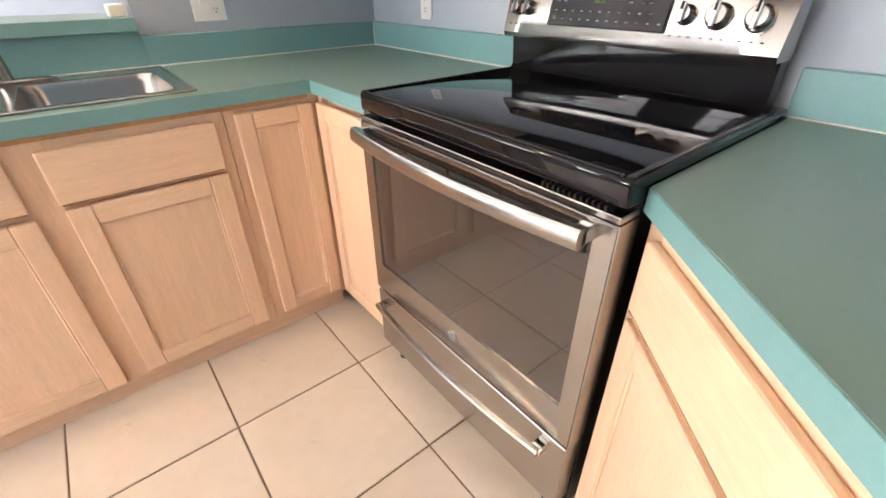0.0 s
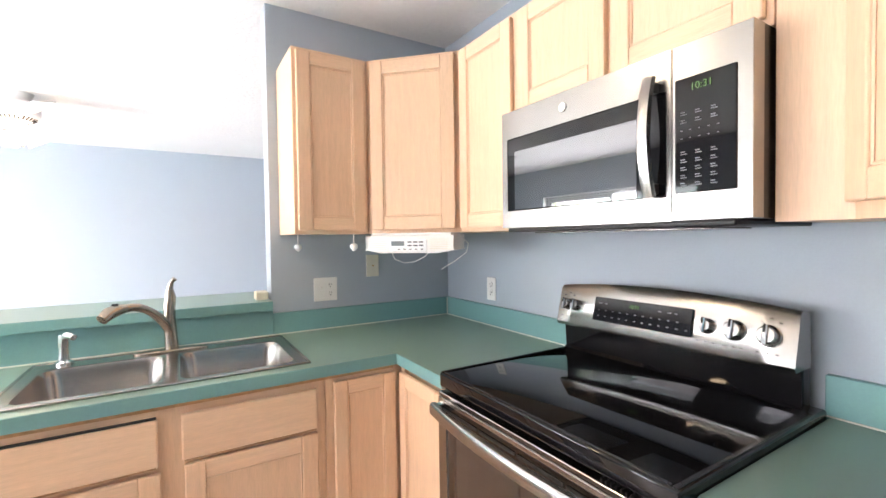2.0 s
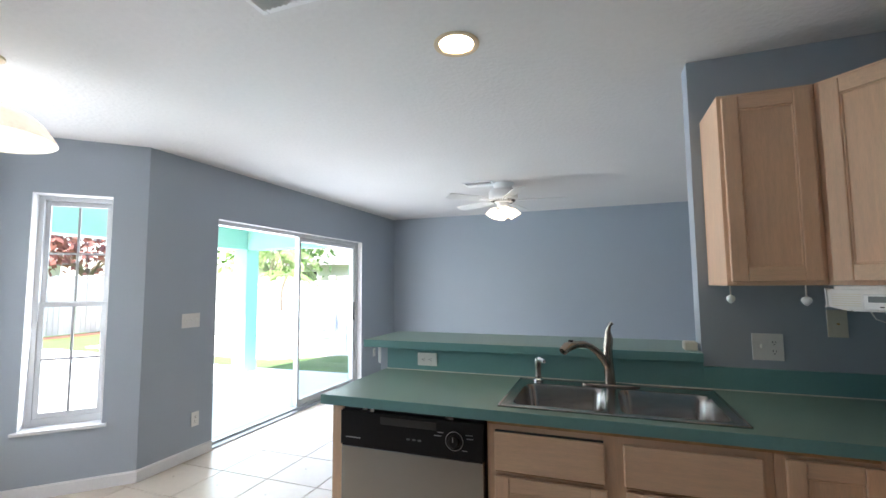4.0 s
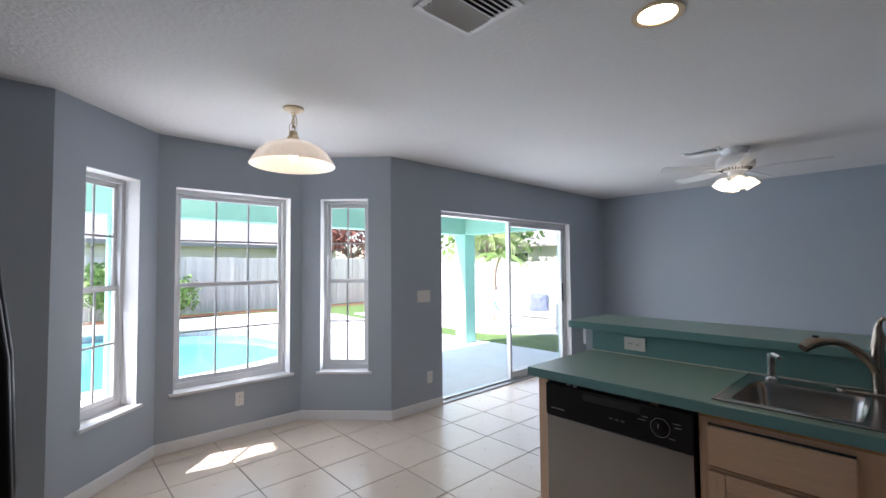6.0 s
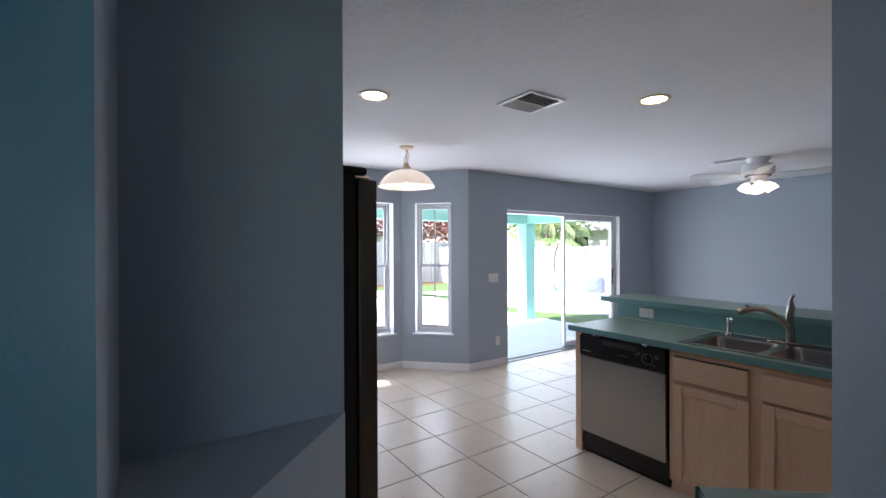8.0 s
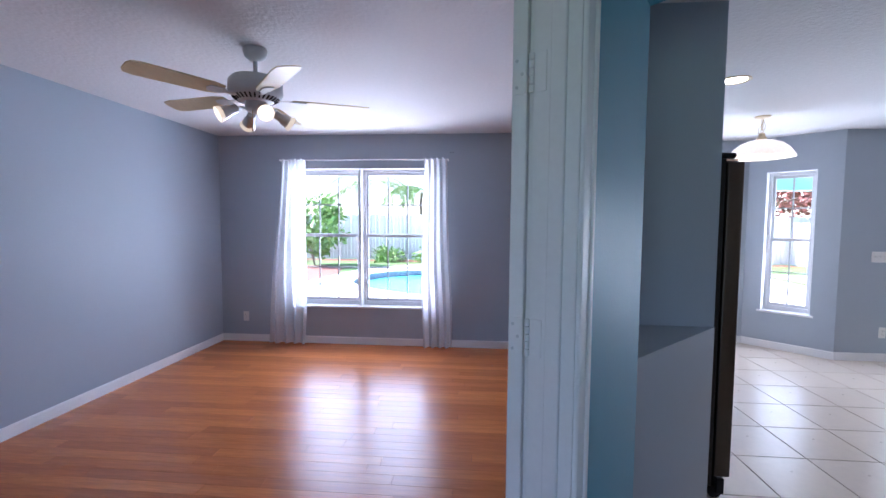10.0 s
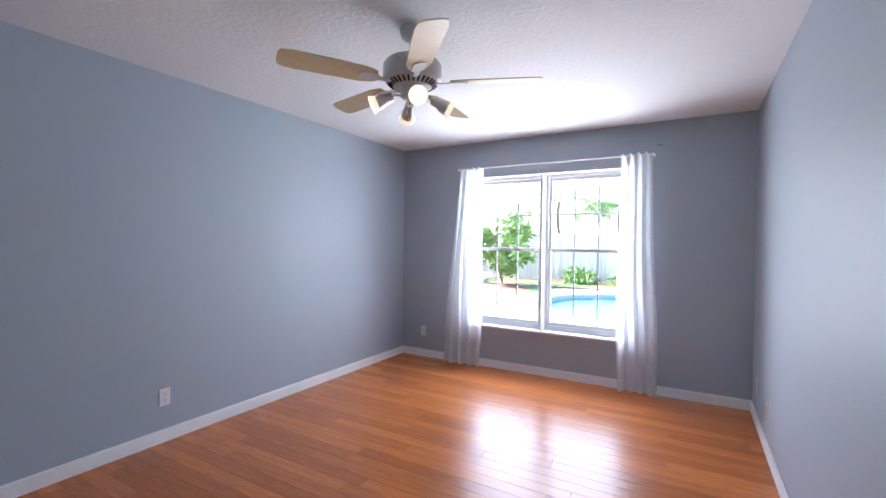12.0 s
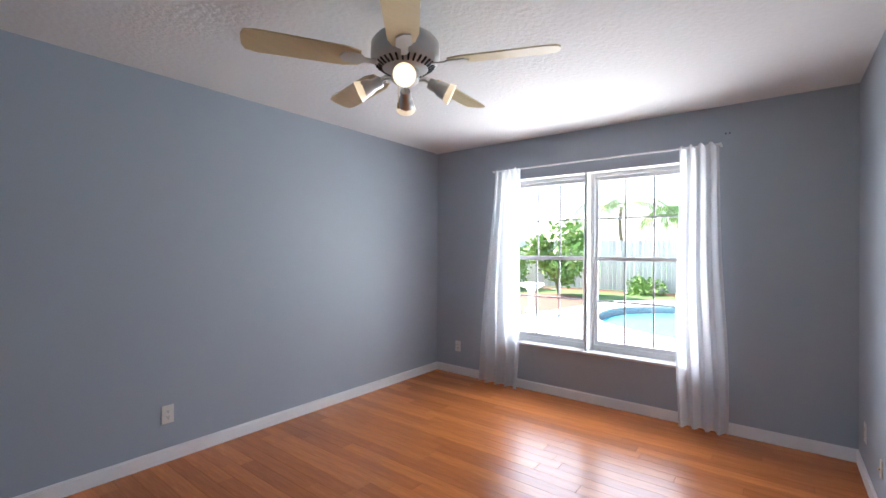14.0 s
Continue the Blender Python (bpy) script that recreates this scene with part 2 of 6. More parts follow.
def lathe(bm, profile, seg=24, m=None):
    """Turns (radius, height) pairs round the z axis."""
    rings = []
    for r, z in profile:
        ring = []
        for k in range(seg):
            a = 2 * math.pi * k / seg
            p = Vector((r * math.cos(a), r * math.sin(a), z))
            ring.append(bm.verts.new(m @ p if m is not None else p))
        rings.append(ring)
    for a, b in zip(rings, rings[1:]):
        for k in range(seg):
            bm.faces.new((a[k], a[(k + 1) % seg], b[(k + 1) % seg], b[k]))
    for ring, flip in ((rings[0], True), (rings[-1], False)):
        if (ring[0].co - ring[seg // 2].co).length > 1e-4:
            bm.faces.new(ring[::-1] if flip else ring)
    return bm


def sweep(bm, pts, r, seg=10):
    """A round bar along points; r is one radius or one for each point."""
    pts = [Vector(p) for p in pts]
    rs = r if isinstance(r, (list, tuple)) else [r] * len(pts)
    rings, side = [], None
    for i, p in enumerate(pts):
        d = (pts[min(i + 1, len(pts) - 1)] - pts[max(i - 1, 0)]).normalized()
        if side is None:
            side = d.orthogonal().normalized()
        side = (side - d * side.dot(d)).normalized()
        up = d.cross(side)
        rings.append([bm.verts.new(p + rs[i] * (math.cos(a) * side + math.sin(a) * up)) for a in (2 * math.pi * k / seg for k in range(seg))])
    for a, b in zip(rings, rings[1:]):
        for k in range(seg):
            bm.faces.new((a[k], a[(k + 1) % seg], b[(k + 1) % seg], b[k]))
    bm.faces.new(rings[0][::-1])
    bm.faces.new(rings[-1])
    return bm


def prism(bm, pts, z0, z1):
    lo, hi = [bm.verts.new((x, y, z0)) for x, y in pts], [bm.verts.new((x, y, z1)) for x, y in pts]
    n = len(pts)
    bm.faces.new(lo[::-1])
    bm.faces.new(hi)
    for k in range(n):
        bm.faces.new((lo[k], lo[(k + 1) % n], hi[(k + 1) % n], hi[k]))
    bmesh.ops.recalc_face_normals(bm, faces=bm.faces)
    return bm


def frame_ring(bm, x0, x1, outer, inner, bevel=0.0015):
    """A flat frame of one piece, deep along x; outer and inner are (y0, y1, z0, z1)."""
    loops = []
    for x, (y0, y1, z0, z1) in ((x0, outer), (x0, inner), (x1, inner), (x1, outer)):
        loops.append([bm.verts.new((x, y, z)) for y, z in ((y0, z0), (y1, z0), (y1, z1), (y0, z1))])
    for a, b in zip(loops, loops[1:] + loops[:1]):
        for k in range(4):
            bm.faces.new((a[k], a[(k + 1) % 4], b[(k + 1) % 4], b[k]))
    es = [e for e in bm.edges if e.verts[0] in loops[0] and e.verts[1] in loops[0]]
    bmesh.ops.bevel(bm, geom=es, offset=bevel, segments=2, affect="EDGES")
    return bm


def mesh_of(name, bm, material, smooth=False):
    me = bpy.data.meshes.new(name)
    bmesh.ops.recalc_face_normals(bm, faces=bm.faces)
    bm.to_mesh(me)
    bm.free()
    me.materials.append(material)
    if smooth:
        me.shade_auto_smooth(angle=radians(40)) if hasattr(me, "shade_auto_smooth") else me.shade_smooth()
    return me


def smooth_by_angle(me, angle=40):
    me.shade_smooth()
    bm = bmesh.new()
    bm.from_mesh(me)
    for e in bm.edges:
        if len(e.link_faces) == 2 and e.calc_face_angle(0) > radians(angle):
            e.smooth = False
    bm.to_mesh(me)
    bm.free()


def part(name, bm, material, parent=None, label="", smooth=False):
    me = mesh_of(name, bm, material)
    if smooth:
        smooth_by_angle(me)
    ob = new(name, me)
    if parent is not None:
        ob.parent = parent
    if label:
        ob["label"] = label
    return ob


def thing(name, label, category, m=None, group=""):
    ob = new(name)
    ob.empty_display_size = 0.1
    if m is not None:
        ob.matrix_basis = m
    return tagged(ob, label, category, group)


def structure(name, bm, material, label="", category="structure", smooth=False):
    return tagged(part(name, bm, material, smooth=smooth), label, category, kind="structure")


def B():
    return bmesh.new()


# ---- large structure ----
H = 2.445
T = 0.12


def wall(name, p0, p1, side, z1, holes, material, label, z0=0.0, thick=T):
    """A wall whose room face runs from p0 to p1; it is thick towards side (+1: left of the way, -1: right). holes: (u0, u1, z0, z1)."""
    a, b = Vector((*p0, 0)), Vector((*p1, 0))
    d = (b - a).normalized()
    nrm = Vector((-d.y, d.x, 0)) * side
    length = (b - a).length
    us = sorted({0.0, length, *(h[0] for h in holes), *(h[1] for h in holes)})
    bm = B()
    for u0, u1 in zip(us, us[1:]):
        cuts = sorted((h[2], h[3]) for h in holes if h[0] <= u0 + 1e-6 and h[1] >= u1 - 1e-6)
        z = z0
        for lo, hi in cuts + [(z1, z1)]:
            if lo > z + 1e-4:
                q = [a + d * u0, a + d * u1, a + d * u1 + nrm * thick, a + d * u0 + nrm * thick]
                prism(bm, [(v.x, v.y) for v in q], z, lo)
            z = max(z, hi)
    bmesh.ops.remove_doubles(bm, verts=bm.verts, dist=1e-5)
    return structure(name, bm, material, label, "wall")


# family room and nook, around the outside
wall("wall_slider", (-4.57, 4.07), (-4.57, -0.03), -1, H, [(1.0, 3.465, 0.0, 1.99)], PAINT, "blue-grey painted wall with the sliding door", thick=0.2)
wall("wall_bay_north", (-4.57, -0.03), (-5.17, -0.63), -1, H, [(0.215, 0.67, 0.44, 2.05)], PAINT, "slanted blue-grey bay wall with a narrow window", thick=0.2)
wall("wall_bay_middle", (-5.17, -0.63), (-5.17, -1.78), -1, H, [(0.105, 1.03, 0.44, 2.05)], PAINT, "blue-grey bay wall with the wide window", thick=0.2)
wall("wall_bay_south", (-5.17, -1.78), (-4.57, -2.38), -1, H, [(0.18, 0.634, 0.44, 2.05)], PAINT, "slanted blue-grey bay wall with a narrow window", thick=0.2)
wall("wall_nook", (-4.57, -2.38), (-4.57, -3.37), -1, H, [], PAINT, "plain blue-grey wall beside the bay", thick=0.2)
wall("wall_family_far", (0.6, 4.07), (-4.57, 4.07), -1, H, [], PAINT, "long plain blue-grey family room wall")
wall("wall_family_side", (0.6, 0.12), (0.6, 4.07), -1, H, [], PAINT, "plain family room side wall")
wall("wall_stove", (0.0, -1.92), (0.0, 0.12), -1, H, [], PAINT, "blue-grey wall behind the range")
wall("wall_pass", (0.0, 0.0), (-0.975, 0.0), -1, H, [], PAINT, "blue-grey wall beside the pass-through")
bm = B()
prism(bm, [(0.12, 0.12), (0.6, 0.12), (0.6, 0.0), (0.12, 0.0)], 0, H)
structure("wall_filler", bm, PAINT, "plain wall behind the range wall", "wall")
# slanted wall at the end of the counter, and the passage to the hall
wall("wall_slant", (-0.61, -2.53), (0.0, -1.92), -1, H, [], PAINT, "slanted blue-grey wall behind the counter end")
bm = B()
prism(bm, [(-0.60, -2.53), (-0.40, -2.77), (-0.31, -2.87), (-0.05, -2.61), (-0.515, -2.545)], 0, H)
structure("wall_passage_end", bm, PAINT_BLUE, "teal-blue end of the passage wall", "wall")
bm = B()
prism(bm, [(-1.113, -3.305), (-0.50, -2.66), (-0.32, -2.86), (-0.94, -3.42)], 2.125, H + 0.35)
structure("wall_header", bm, PAINT_BLUE, "teal-blue header over the passage", "wall")
# wing wall beside the fridge
bm = B()
prism(bm, [(-1.112, -3.307), (-1.20, -3.303), (-1.768, -2.727), (-1.90, -2.727), (-1.90, -3.40), (-1.13, -3.40)], 0, 0.965)
structure("wall_wing", bm, PAINT, "low slanted grey wall beside the fridge, with a ledge", "wall")
bm = B()
prism(bm, [(-1.112, -3.312), (-1.770, -3.312), (-1.770, -2.729), (-1.898, -2.729), (-1.898, -3.40), (-1.13, -3.40)], 0.966, H)
structure("wall_niche", bm, PAINT, "grey recessed wall over the ledge beside the fridge", "wall")
wall("wall_kitchen_back", (-4.57, -3.37), (-1.90, -3.37), -1, H, [], PAINT, "plain kitchen wall behind the fridge", thick=0.03)


# the slanted door wall: local x runs from its kitchen end into the opening, local y faces the hall, x = 0 at the jamb
DOOR_W, DOOR_T = 1.25, 0.105
DOOR = Matrix.Translation((-0.640, -3.619, 0)) @ pose(0, 0, 0, 0, 0, -33.5)


def door_wall(u, v):
    p = DOOR @ Vector((u, v, 0))
    return (p.x, p.y)


bm = B()
prism(bm, [(-1.111, -3.307), door_wall(-0.0175, 0), door_wall(-0.0175, -DOOR_T), door_wall(-0.46, -DOOR_T), (-1.10, -3.40)], 0, H + 0.35)
structure("wall_door_side", bm, PAINT_BLUE, "teal-blue slanted wall beside the bedroom door", "wall")
bm = B()
prism(bm, [door_wall(-0.0175, 0), door_wall(DOOR_W, 0), door_wall(DOOR_W, -DOOR_T), door_wall(-0.0175, -DOOR_T)], 2.07, H + 0.35)
structure("wall_door_head", bm, PAINT_BLUE, "teal-blue wall over the bedroom door", "wall")
bm = B()
prism(bm, [door_wall(DOOR_W, 0), (0.9, -4.62), (0.9, -4.75), door_wall(DOOR_W, -DOOR_T)], 0, H + 0.35)
structure("wall_door_far", bm, PAINT_BLUE, "teal-blue slanted hall wall", "wall")
# bedroom
wall("wall_bed_window", (-4.60, -3.44), (-4.60, -6.92), -1, H, [(0.945, 2.605, 0.45, 2.06)], PAINT, "grey bedroom wall with the window", thick=0.2)
wall("wall_bed_left", (-4.60, -6.92), (0.9, -6.92), -1, H, [], PAINT, "long plain blue-grey bedroom wall")
wall("wall_bed_right", (-1.083, -3.44), (-4.60, -3.44), -1, H, [], PAINT, "blue-grey bedroom wall beside the door", thick=0.038)
wall("wall_bed_back", (0.9, -6.92), (0.9, -4.75), -1, H, [], PAINT, "plain bedroom wall")
# hall
# the opening in this unseen wall is added, to let the hall's fill in
wall("wall_hall_east", (2.6, -5.7), (2.6, -0.6), -1, H + 0.35, [(0.2, 1.8, 0.85, 2.15)], PAINT_BLUE, "plain teal-blue hall wall")
wall("wall_hall_south", (0.9, -5.6), (2.6, -5.6), -1, H + 0.35, [], PAINT_BLUE, "plain teal-blue hall wall")
wall("wall_hall_north", (2.6, -0.6), (0.12, -0.6), -1, H + 0.35, [], PAINT_BLUE, "plain teal-blue hall wall")
bm = B()
prism(bm, [(-0.05, -2.61), (0.12, -2.42), (0.12, -0.6), (0.20, -0.6), (0.20, -2.5), (-0.05, -2.75)], 0, H + 0.35)
structure("wall_hall_west", bm, PAINT_BLUE, "plain teal-blue hall wall", "wall")

bm = B()
prism(bm, [(-5.4, -3.42), (-1.10, -3.42), (0.15, -2.2), (0.72, 0.0), (0.72, 4.2), (-4.8, 4.2), (-5.4, -0.2)], H, H + 0.15)
structure("ceiling_kitchen", bm, CEILING, "textured white ceiling over kitchen and family room", "ceiling")
bm = B()
prism(bm, [(-4.8, -3.42), (-1.12, -3.42), door_wall(0.0, -DOOR_T + 0.02), (0.98, -4.70), (1.0, -7.05), (-4.8, -7.05)], H, H + 0.15)
structure("ceiling_bedroom", bm, CEILING, "textured white bedroom ceiling", "ceiling")
bm = B()
prism(bm, [(-1.3, -3.5), (0.0, -2.2), (0.12, -0.5), (2.75, -0.5), (2.75, -5.8), (0.8, -5.8)], H + 0.35, H + 0.45)
structure("ceiling_hall", bm, CEILING, "white hall ceiling", "ceiling")
bm = B()
prism(bm, [(-5.17, -0.63), (-4.57, -0.03), (-4.57, 4.07), (0.6, 4.07), (0.6, 0.1), (0.6, -0.5), (2.6, -0.6), (2.6, -5.6), (0.9, -5.6), door_wall(1.84, -0.03), door_wall(-0.1, -0.03), (-1.15, -3.38), (-4.57, -3.38), (-4.57, -2.38), (-5.17, -1.78)], -0.15, -0.006)
structure("floor_kitchen", bm, GROUT, "beige ceramic tile floor with brown grout", "floor")
bm = B()
prism(bm, [(-4.62, -3.42), (-1.12, -3.42), door_wall(-0.05, -0.02), door_wall(1.9, -0.02), (0.95, -6.95), (-4.62, -6.95)], -0.14, -0.008)
structure("floor_bedroom", bm, mat("dark_plank_joint", (0.20, 0.07, 0.028), 0.6), "orange-brown laminate plank floor", "floor")


# ---- kitchen: cabinets ----
def panel_door(parent, x0, x1, z0, z1, y=0.0, frame_w=0.055, slab=False, m=None):
    """A recessed-panel door whose back lies at y; it faces -y."""
    bm = B()
    if slab:
        box(bm, x0, x1, y - 0.019, y, z0, z1, 0.005, m, 2)
        dr_ = part("drawer_front", bm, OAK_FLAT, parent)
        bm = B()
        box(bm, x0 + 0.006, x1 - 0.006, y - 0.0185, y - 0.001, z0 - 0.0035, z0 + 0.0008, 0.001, m)
        part("worn_edge", bm, OAK_DARK, dr_, "bare worn lower edge")
        return dr_
    w = frame_w
    box(bm, x0 + w - 0.004, x1 - w + 0.004, y - 0.0095, y - 0.004, z0 + w - 0.004, z1 - w + 0.004, 0, m)
    d = part("door", bm, OAK, parent)
    for a, b in ((x0, x0 + w), (x1 - w, x1)):
        bm = B()
        box(bm, a, b, y - 0.019, y, z0, z1, 0.004, m, 2)
        part("stile", bm, OAK, d)
    for a, b in ((z0, z0 + w), (z1 - w, z1)):
        bm = B()
        box(bm, x0 + w, x1 - w, y - 0.0185, y - 0.001, a, b, 0.003, m)
        part("rail", bm, OAK_FLAT, d)
    for a, b, c, e in ((x0 + w, x0 + w + 0.007, z0 + w, z1 - w), (x1 - w - 0.007, x1 - w, z0 + w, z1 - w), (x0 + w, x1 - w, z0 + w, z0 + w + 0.007), (x0 + w, x1 - w, z1 - w - 0.007, z1 - w)):
        bm = B()
        box(bm, a, b, y - 0.0145, y - 0.009, c, e, 0.0025, m)
        part("moulding", bm, OAK, d)
    return d


def cabinet_box(parent, x0, x1, y0, y1, z0, z1, stiles, rails, top=None):
    """Carcass behind a face frame at y0; the frame shows between the doors."""
    bm = B()
    box(bm, x0, x1, y0 + 0.02, y1, z0, top or z1)
    body = part("body", bm, OAK, parent)
    for a, b in stiles:
        bm = B()
        box(bm, a, b, y0, y0 + 0.0195, z0, z1, 0.001)
        part("frame_stile", bm, OAK, parent)
    xs = sorted(stiles)
    for (a0, a1), (b0, b1) in zip(xs, xs[1:]):
        for c, d in rails:
            bm = B()
            box(bm, a1, b0, y0 + 0.001, y0 + 0.0195, c, d)
            part("frame_rail", bm, OAK_FLAT, parent)
    return body


def toe(parent, x0, x1, y, z=0.075):
    bm = B()
    box(bm, x0, x1, y, y + 0.02, 0, z)
    part("toe_board", bm, OAK_FLAT, parent)


YF = -0.612
sink_cab = thing("base_cabinet", "pickled oak sink cabinet with two doors and false drawer fronts", "cabinet", group="base cabinets")
cabinet_box(sink_cab, -1.830, -0.908, YF, -0.03, 0.072, 0.872, [(-1.83, -1.785), (-1.42, -1.32), (-0.955, -0.908)], [(0.072, 0.115), (0.665, 0.715), (0.815, 0.872)], 0.72)
panel_door(sink_cab, -1.345, -0.938, 0.695, 0.835, YF, slab=True)
panel_door(sink_cab, -1.800, -1.405, 0.692, 0.832, YF, slab=True)
panel_door(sink_cab, -1.340, -0.938, 0.095, 0.680, YF)
panel_door(sink_cab, -1.800, -1.400, 0.085, 0.672, YF)
toe(sink_cab, -1.83, -0.62, -0.585)
# dark strip put in for the shade of the open gap
bm = B()
box(bm, -1.797, -1.408, YF - 0.012, YF - 0.0005, 0.8325, 0.8375)
part("drawer_gap_shade", bm, DARK_SLOT, sink_cab, "dark strip for the shade in the gap over the loose drawer front")
bm = B()
box(bm, -1.828, -0.642, YF - 0.0025, YF - 0.0002, 0.856, 0.8725, 0.0005)
part("top_strip", bm, mat("amber_varnish_edge", (0.52, 0.28, 0.13), 0.5, vary=0.2, scale=14), sink_cab, "amber unpickled strip under the counter")

corner_cab = thing("base_cabinet", "pickled oak inside-corner base cabinet with two narrow doors", "cabinet", group="base cabinets")
cabinet_box(corner_cab, -0.906, -0.02, YF, -0.03, 0.072, 0.872, [(-0.906, -0.868), (-0.640, -0.610)], [(0.072, 0.105), (0.84, 0.872)])
panel_door(corner_cab, -0.878, -0.637, 0.095, 0.845, YF, frame_w=0.05)
bm = B()
box(bm, -0.595, -0.03, -0.985, -0.62, 0.072, 0.872)
part("body", bm, OAK, corner_cab)
R90 = pose(0, 0, 0, 0, 0, -90)
SIDE = Matrix.Translation((-0.612, 0, 0)) @ R90
for a, b in ((0.945, 0.985), (0.625, 0.655)):
    bm = B()
    box(bm, a, b, 0.0, 0.0195, 0.072, 0.872, 0, SIDE)
    part("frame_stile", bm, OAK, corner_cab)
panel_door(corner_cab, 0.640, 0.965, 0.095, 0.845, 0.0, 0.05, m=SIDE)


def slant_frame(x, y):
    """Local x runs along the slanted counter's front towards (-1, -1); local -y faces the room."""
    return Matrix.Translation((x, y, 0)) @ pose(0, 0, 0, 0, 0, -135)


def front_frame(x, y):
    """Like slant_frame, along the counter's own front line."""
    return Matrix.Translation((x, y, 0)) @ pose(0, 0, 0, 0, 0, -130.6)


slant_cab = thing("base_cabinet", "pickled oak base cabinet with a drawer on the slanted counter", "cabinet", front_frame(-0.598, -1.7475), group="base cabinets")
cabinet_box(slant_cab, 0.0, 0.50, 0.012, 0.50, 0.072, 0.872, [(0.0, 0.045), (0.45, 0.50)], [(0.072, 0.115), (0.665, 0.715), (0.815, 0.872)])
panel_door(slant_cab, 0.035, 0.46, 0.715, 0.845, 0.012, slab=True)
panel_door(slant_cab, 0.035, 0.46, 0.095, 0.695, 0.012)
toe(slant_cab, 0.0, 0.50, 0.035)

# upper cabinets
UB, UT = 1.378, 2.142
up_left = thing("wall_cabinet", "pickled oak wall cabinet beside the pass-through", "cabinet", group="wall cabinets")
cabinet_box(up_left, -0.932, -0.612, -0.312, -0.002, UB, UT, [(-0.932, -0.90), (-0.645, -0.612)], [(UB, UB + 0.03), (UT - 0.03, UT)])
panel_door(up_left, -0.918, -0.628, UB + 0.015, UT - 0.015, -0.312, frame_w=0.055)

up_corner = thing("wall_cabinet", "pickled oak diagonal corner wall cabinet", "cabinet", group="wall cabinets")
bm = B()
prism(bm, [(-0.002, -0.002), (-0.61, -0.002), (-0.61, -0.312), (-0.312, -0.61), (-0.002, -0.61)], UB, UT)
part("body", bm, OAK, up_corner)
panel_door(up_corner, 0.022, 0.400, UB + 0.015, UT - 0.015, -0.002, 0.058, m=Matrix.Translation((-0.611, -0.313, 0)) @ pose(0, 0, 0, 0, 0, -45))

up_stove = thing("wall_cabinet", "narrow pickled oak wall cabinet beside the microwave", "cabinet", Matrix.Translation((-0.312, 0, 0)) @ R90, group="wall cabinets")
cabinet_box(up_stove, 0.612, 0.978, 0.0, 0.308, UB, UT, [(0.612, 0.645), (0.945, 0.978)], [(UB, UB + 0.03), (UT - 0.03, UT)])
panel_door(up_stove, 0.628, 0.955, UB + 0.015, UT - 0.015, 0.0, frame_w=0.055)
up_over = thing("wall_cabinet", "pickled oak wall cabinet with two doors over the microwave", "cabinet", Matrix.Translation((-0.312, 0, 0)) @ R90, group="wall cabinets")
cabinet_box(up_over, 0.98, 1.738, 0.0, 0.308, 1.772, UT, [(0.98, 1.01), (1.34, 1.38), (1.705, 1.738)], [(1.772, 1.80), (UT - 0.03, UT)])
panel_door(up_over, 0.992, 1.348, 1.787, UT - 0.015, 0.0, frame_w=0.055)
panel_door(up_over, 1.368, 1.725, 1.787, UT - 0.015, 0.0, frame_w=0.055)
up_right = thing("wall_cabinet", "pickled oak slanted wall cabinet on the end wall", "cabinet", group="wall cabinets")
bm = B()
prism(bm, [(-0.002, -1.741), (-0.31, -1.741), (-0.31, -1.862), (-0.60, -2.152), (-0.375, -2.30), (-0.002, -1.93)], UB, UT)
part("body", bm, OAK, up_right)
panel_door(up_right, 0.004, 0.40, UB + 0.03, UT - 0.015, -0.002, m=slant_frame(-0.31, -1.862))

# ---- kitchen: counter, bar, sink ----
counter = thing("countertop", "green laminate L-shaped countertop with teal edges and backsplash", "countertop")
CZ = 0.914
bm = B()
for a in ((-2.575, -1.772, -0.635, -0.022), (-1.772, -0.968, -0.635, -0.562), (-1.772, -0.968, -0.085, -0.022), (-0.968, -0.635, -0.635, -0.022), (-0.635, -0.022, -0.970, -0.022)):
    box(bm, *a, CZ - 0.04, CZ)
bmesh.ops.remove_doubles(bm, verts=bm.verts, dist=1e-5)
part("worktop", bm, LAMINATE, counter)


def strips(name, material, parent, runs, m=None):
    for r in runs:
        bm = B()
        box(bm, *r, m)
        part(name, bm, material, parent)


strips("edge_band", LAMINATE_EDGE, counter, ((-2.578, -0.632, -0.638, -0.6352, CZ - 0.041, CZ - 0.0008, 0.0008), (-2.578, -2.5752, -0.635, -0.0, CZ - 0.041, CZ - 0.0008, 0.0008), (-0.638, -0.6352, -0.970, -0.638, CZ - 0.041, CZ - 0.0008, 0.0008)))
strips("backsplash", LAMINATE_EDGE, counter, ((-0.974, -0.002, -0.022, -0.002, CZ - 0.02, 1.014, 0.002), (-0.022, -0.002, -0.970, -0.022, CZ - 0.02, 1.0135, 0.002), (-2.566, -0.974, -0.022, -0.002, CZ - 0.02, 1.034, 0.001)))
strips("caulk", CAULK, counter, ((-2.566, -0.022, -0.0265, -0.0222, CZ, CZ + 0.005, 0.001), (-0.0265, -0.0222, -0.970, -0.0265, CZ, CZ + 0.005, 0.001), (-0.0262, -0.0222, -0.0262, -0.0222, CZ, 1.013, 0)))

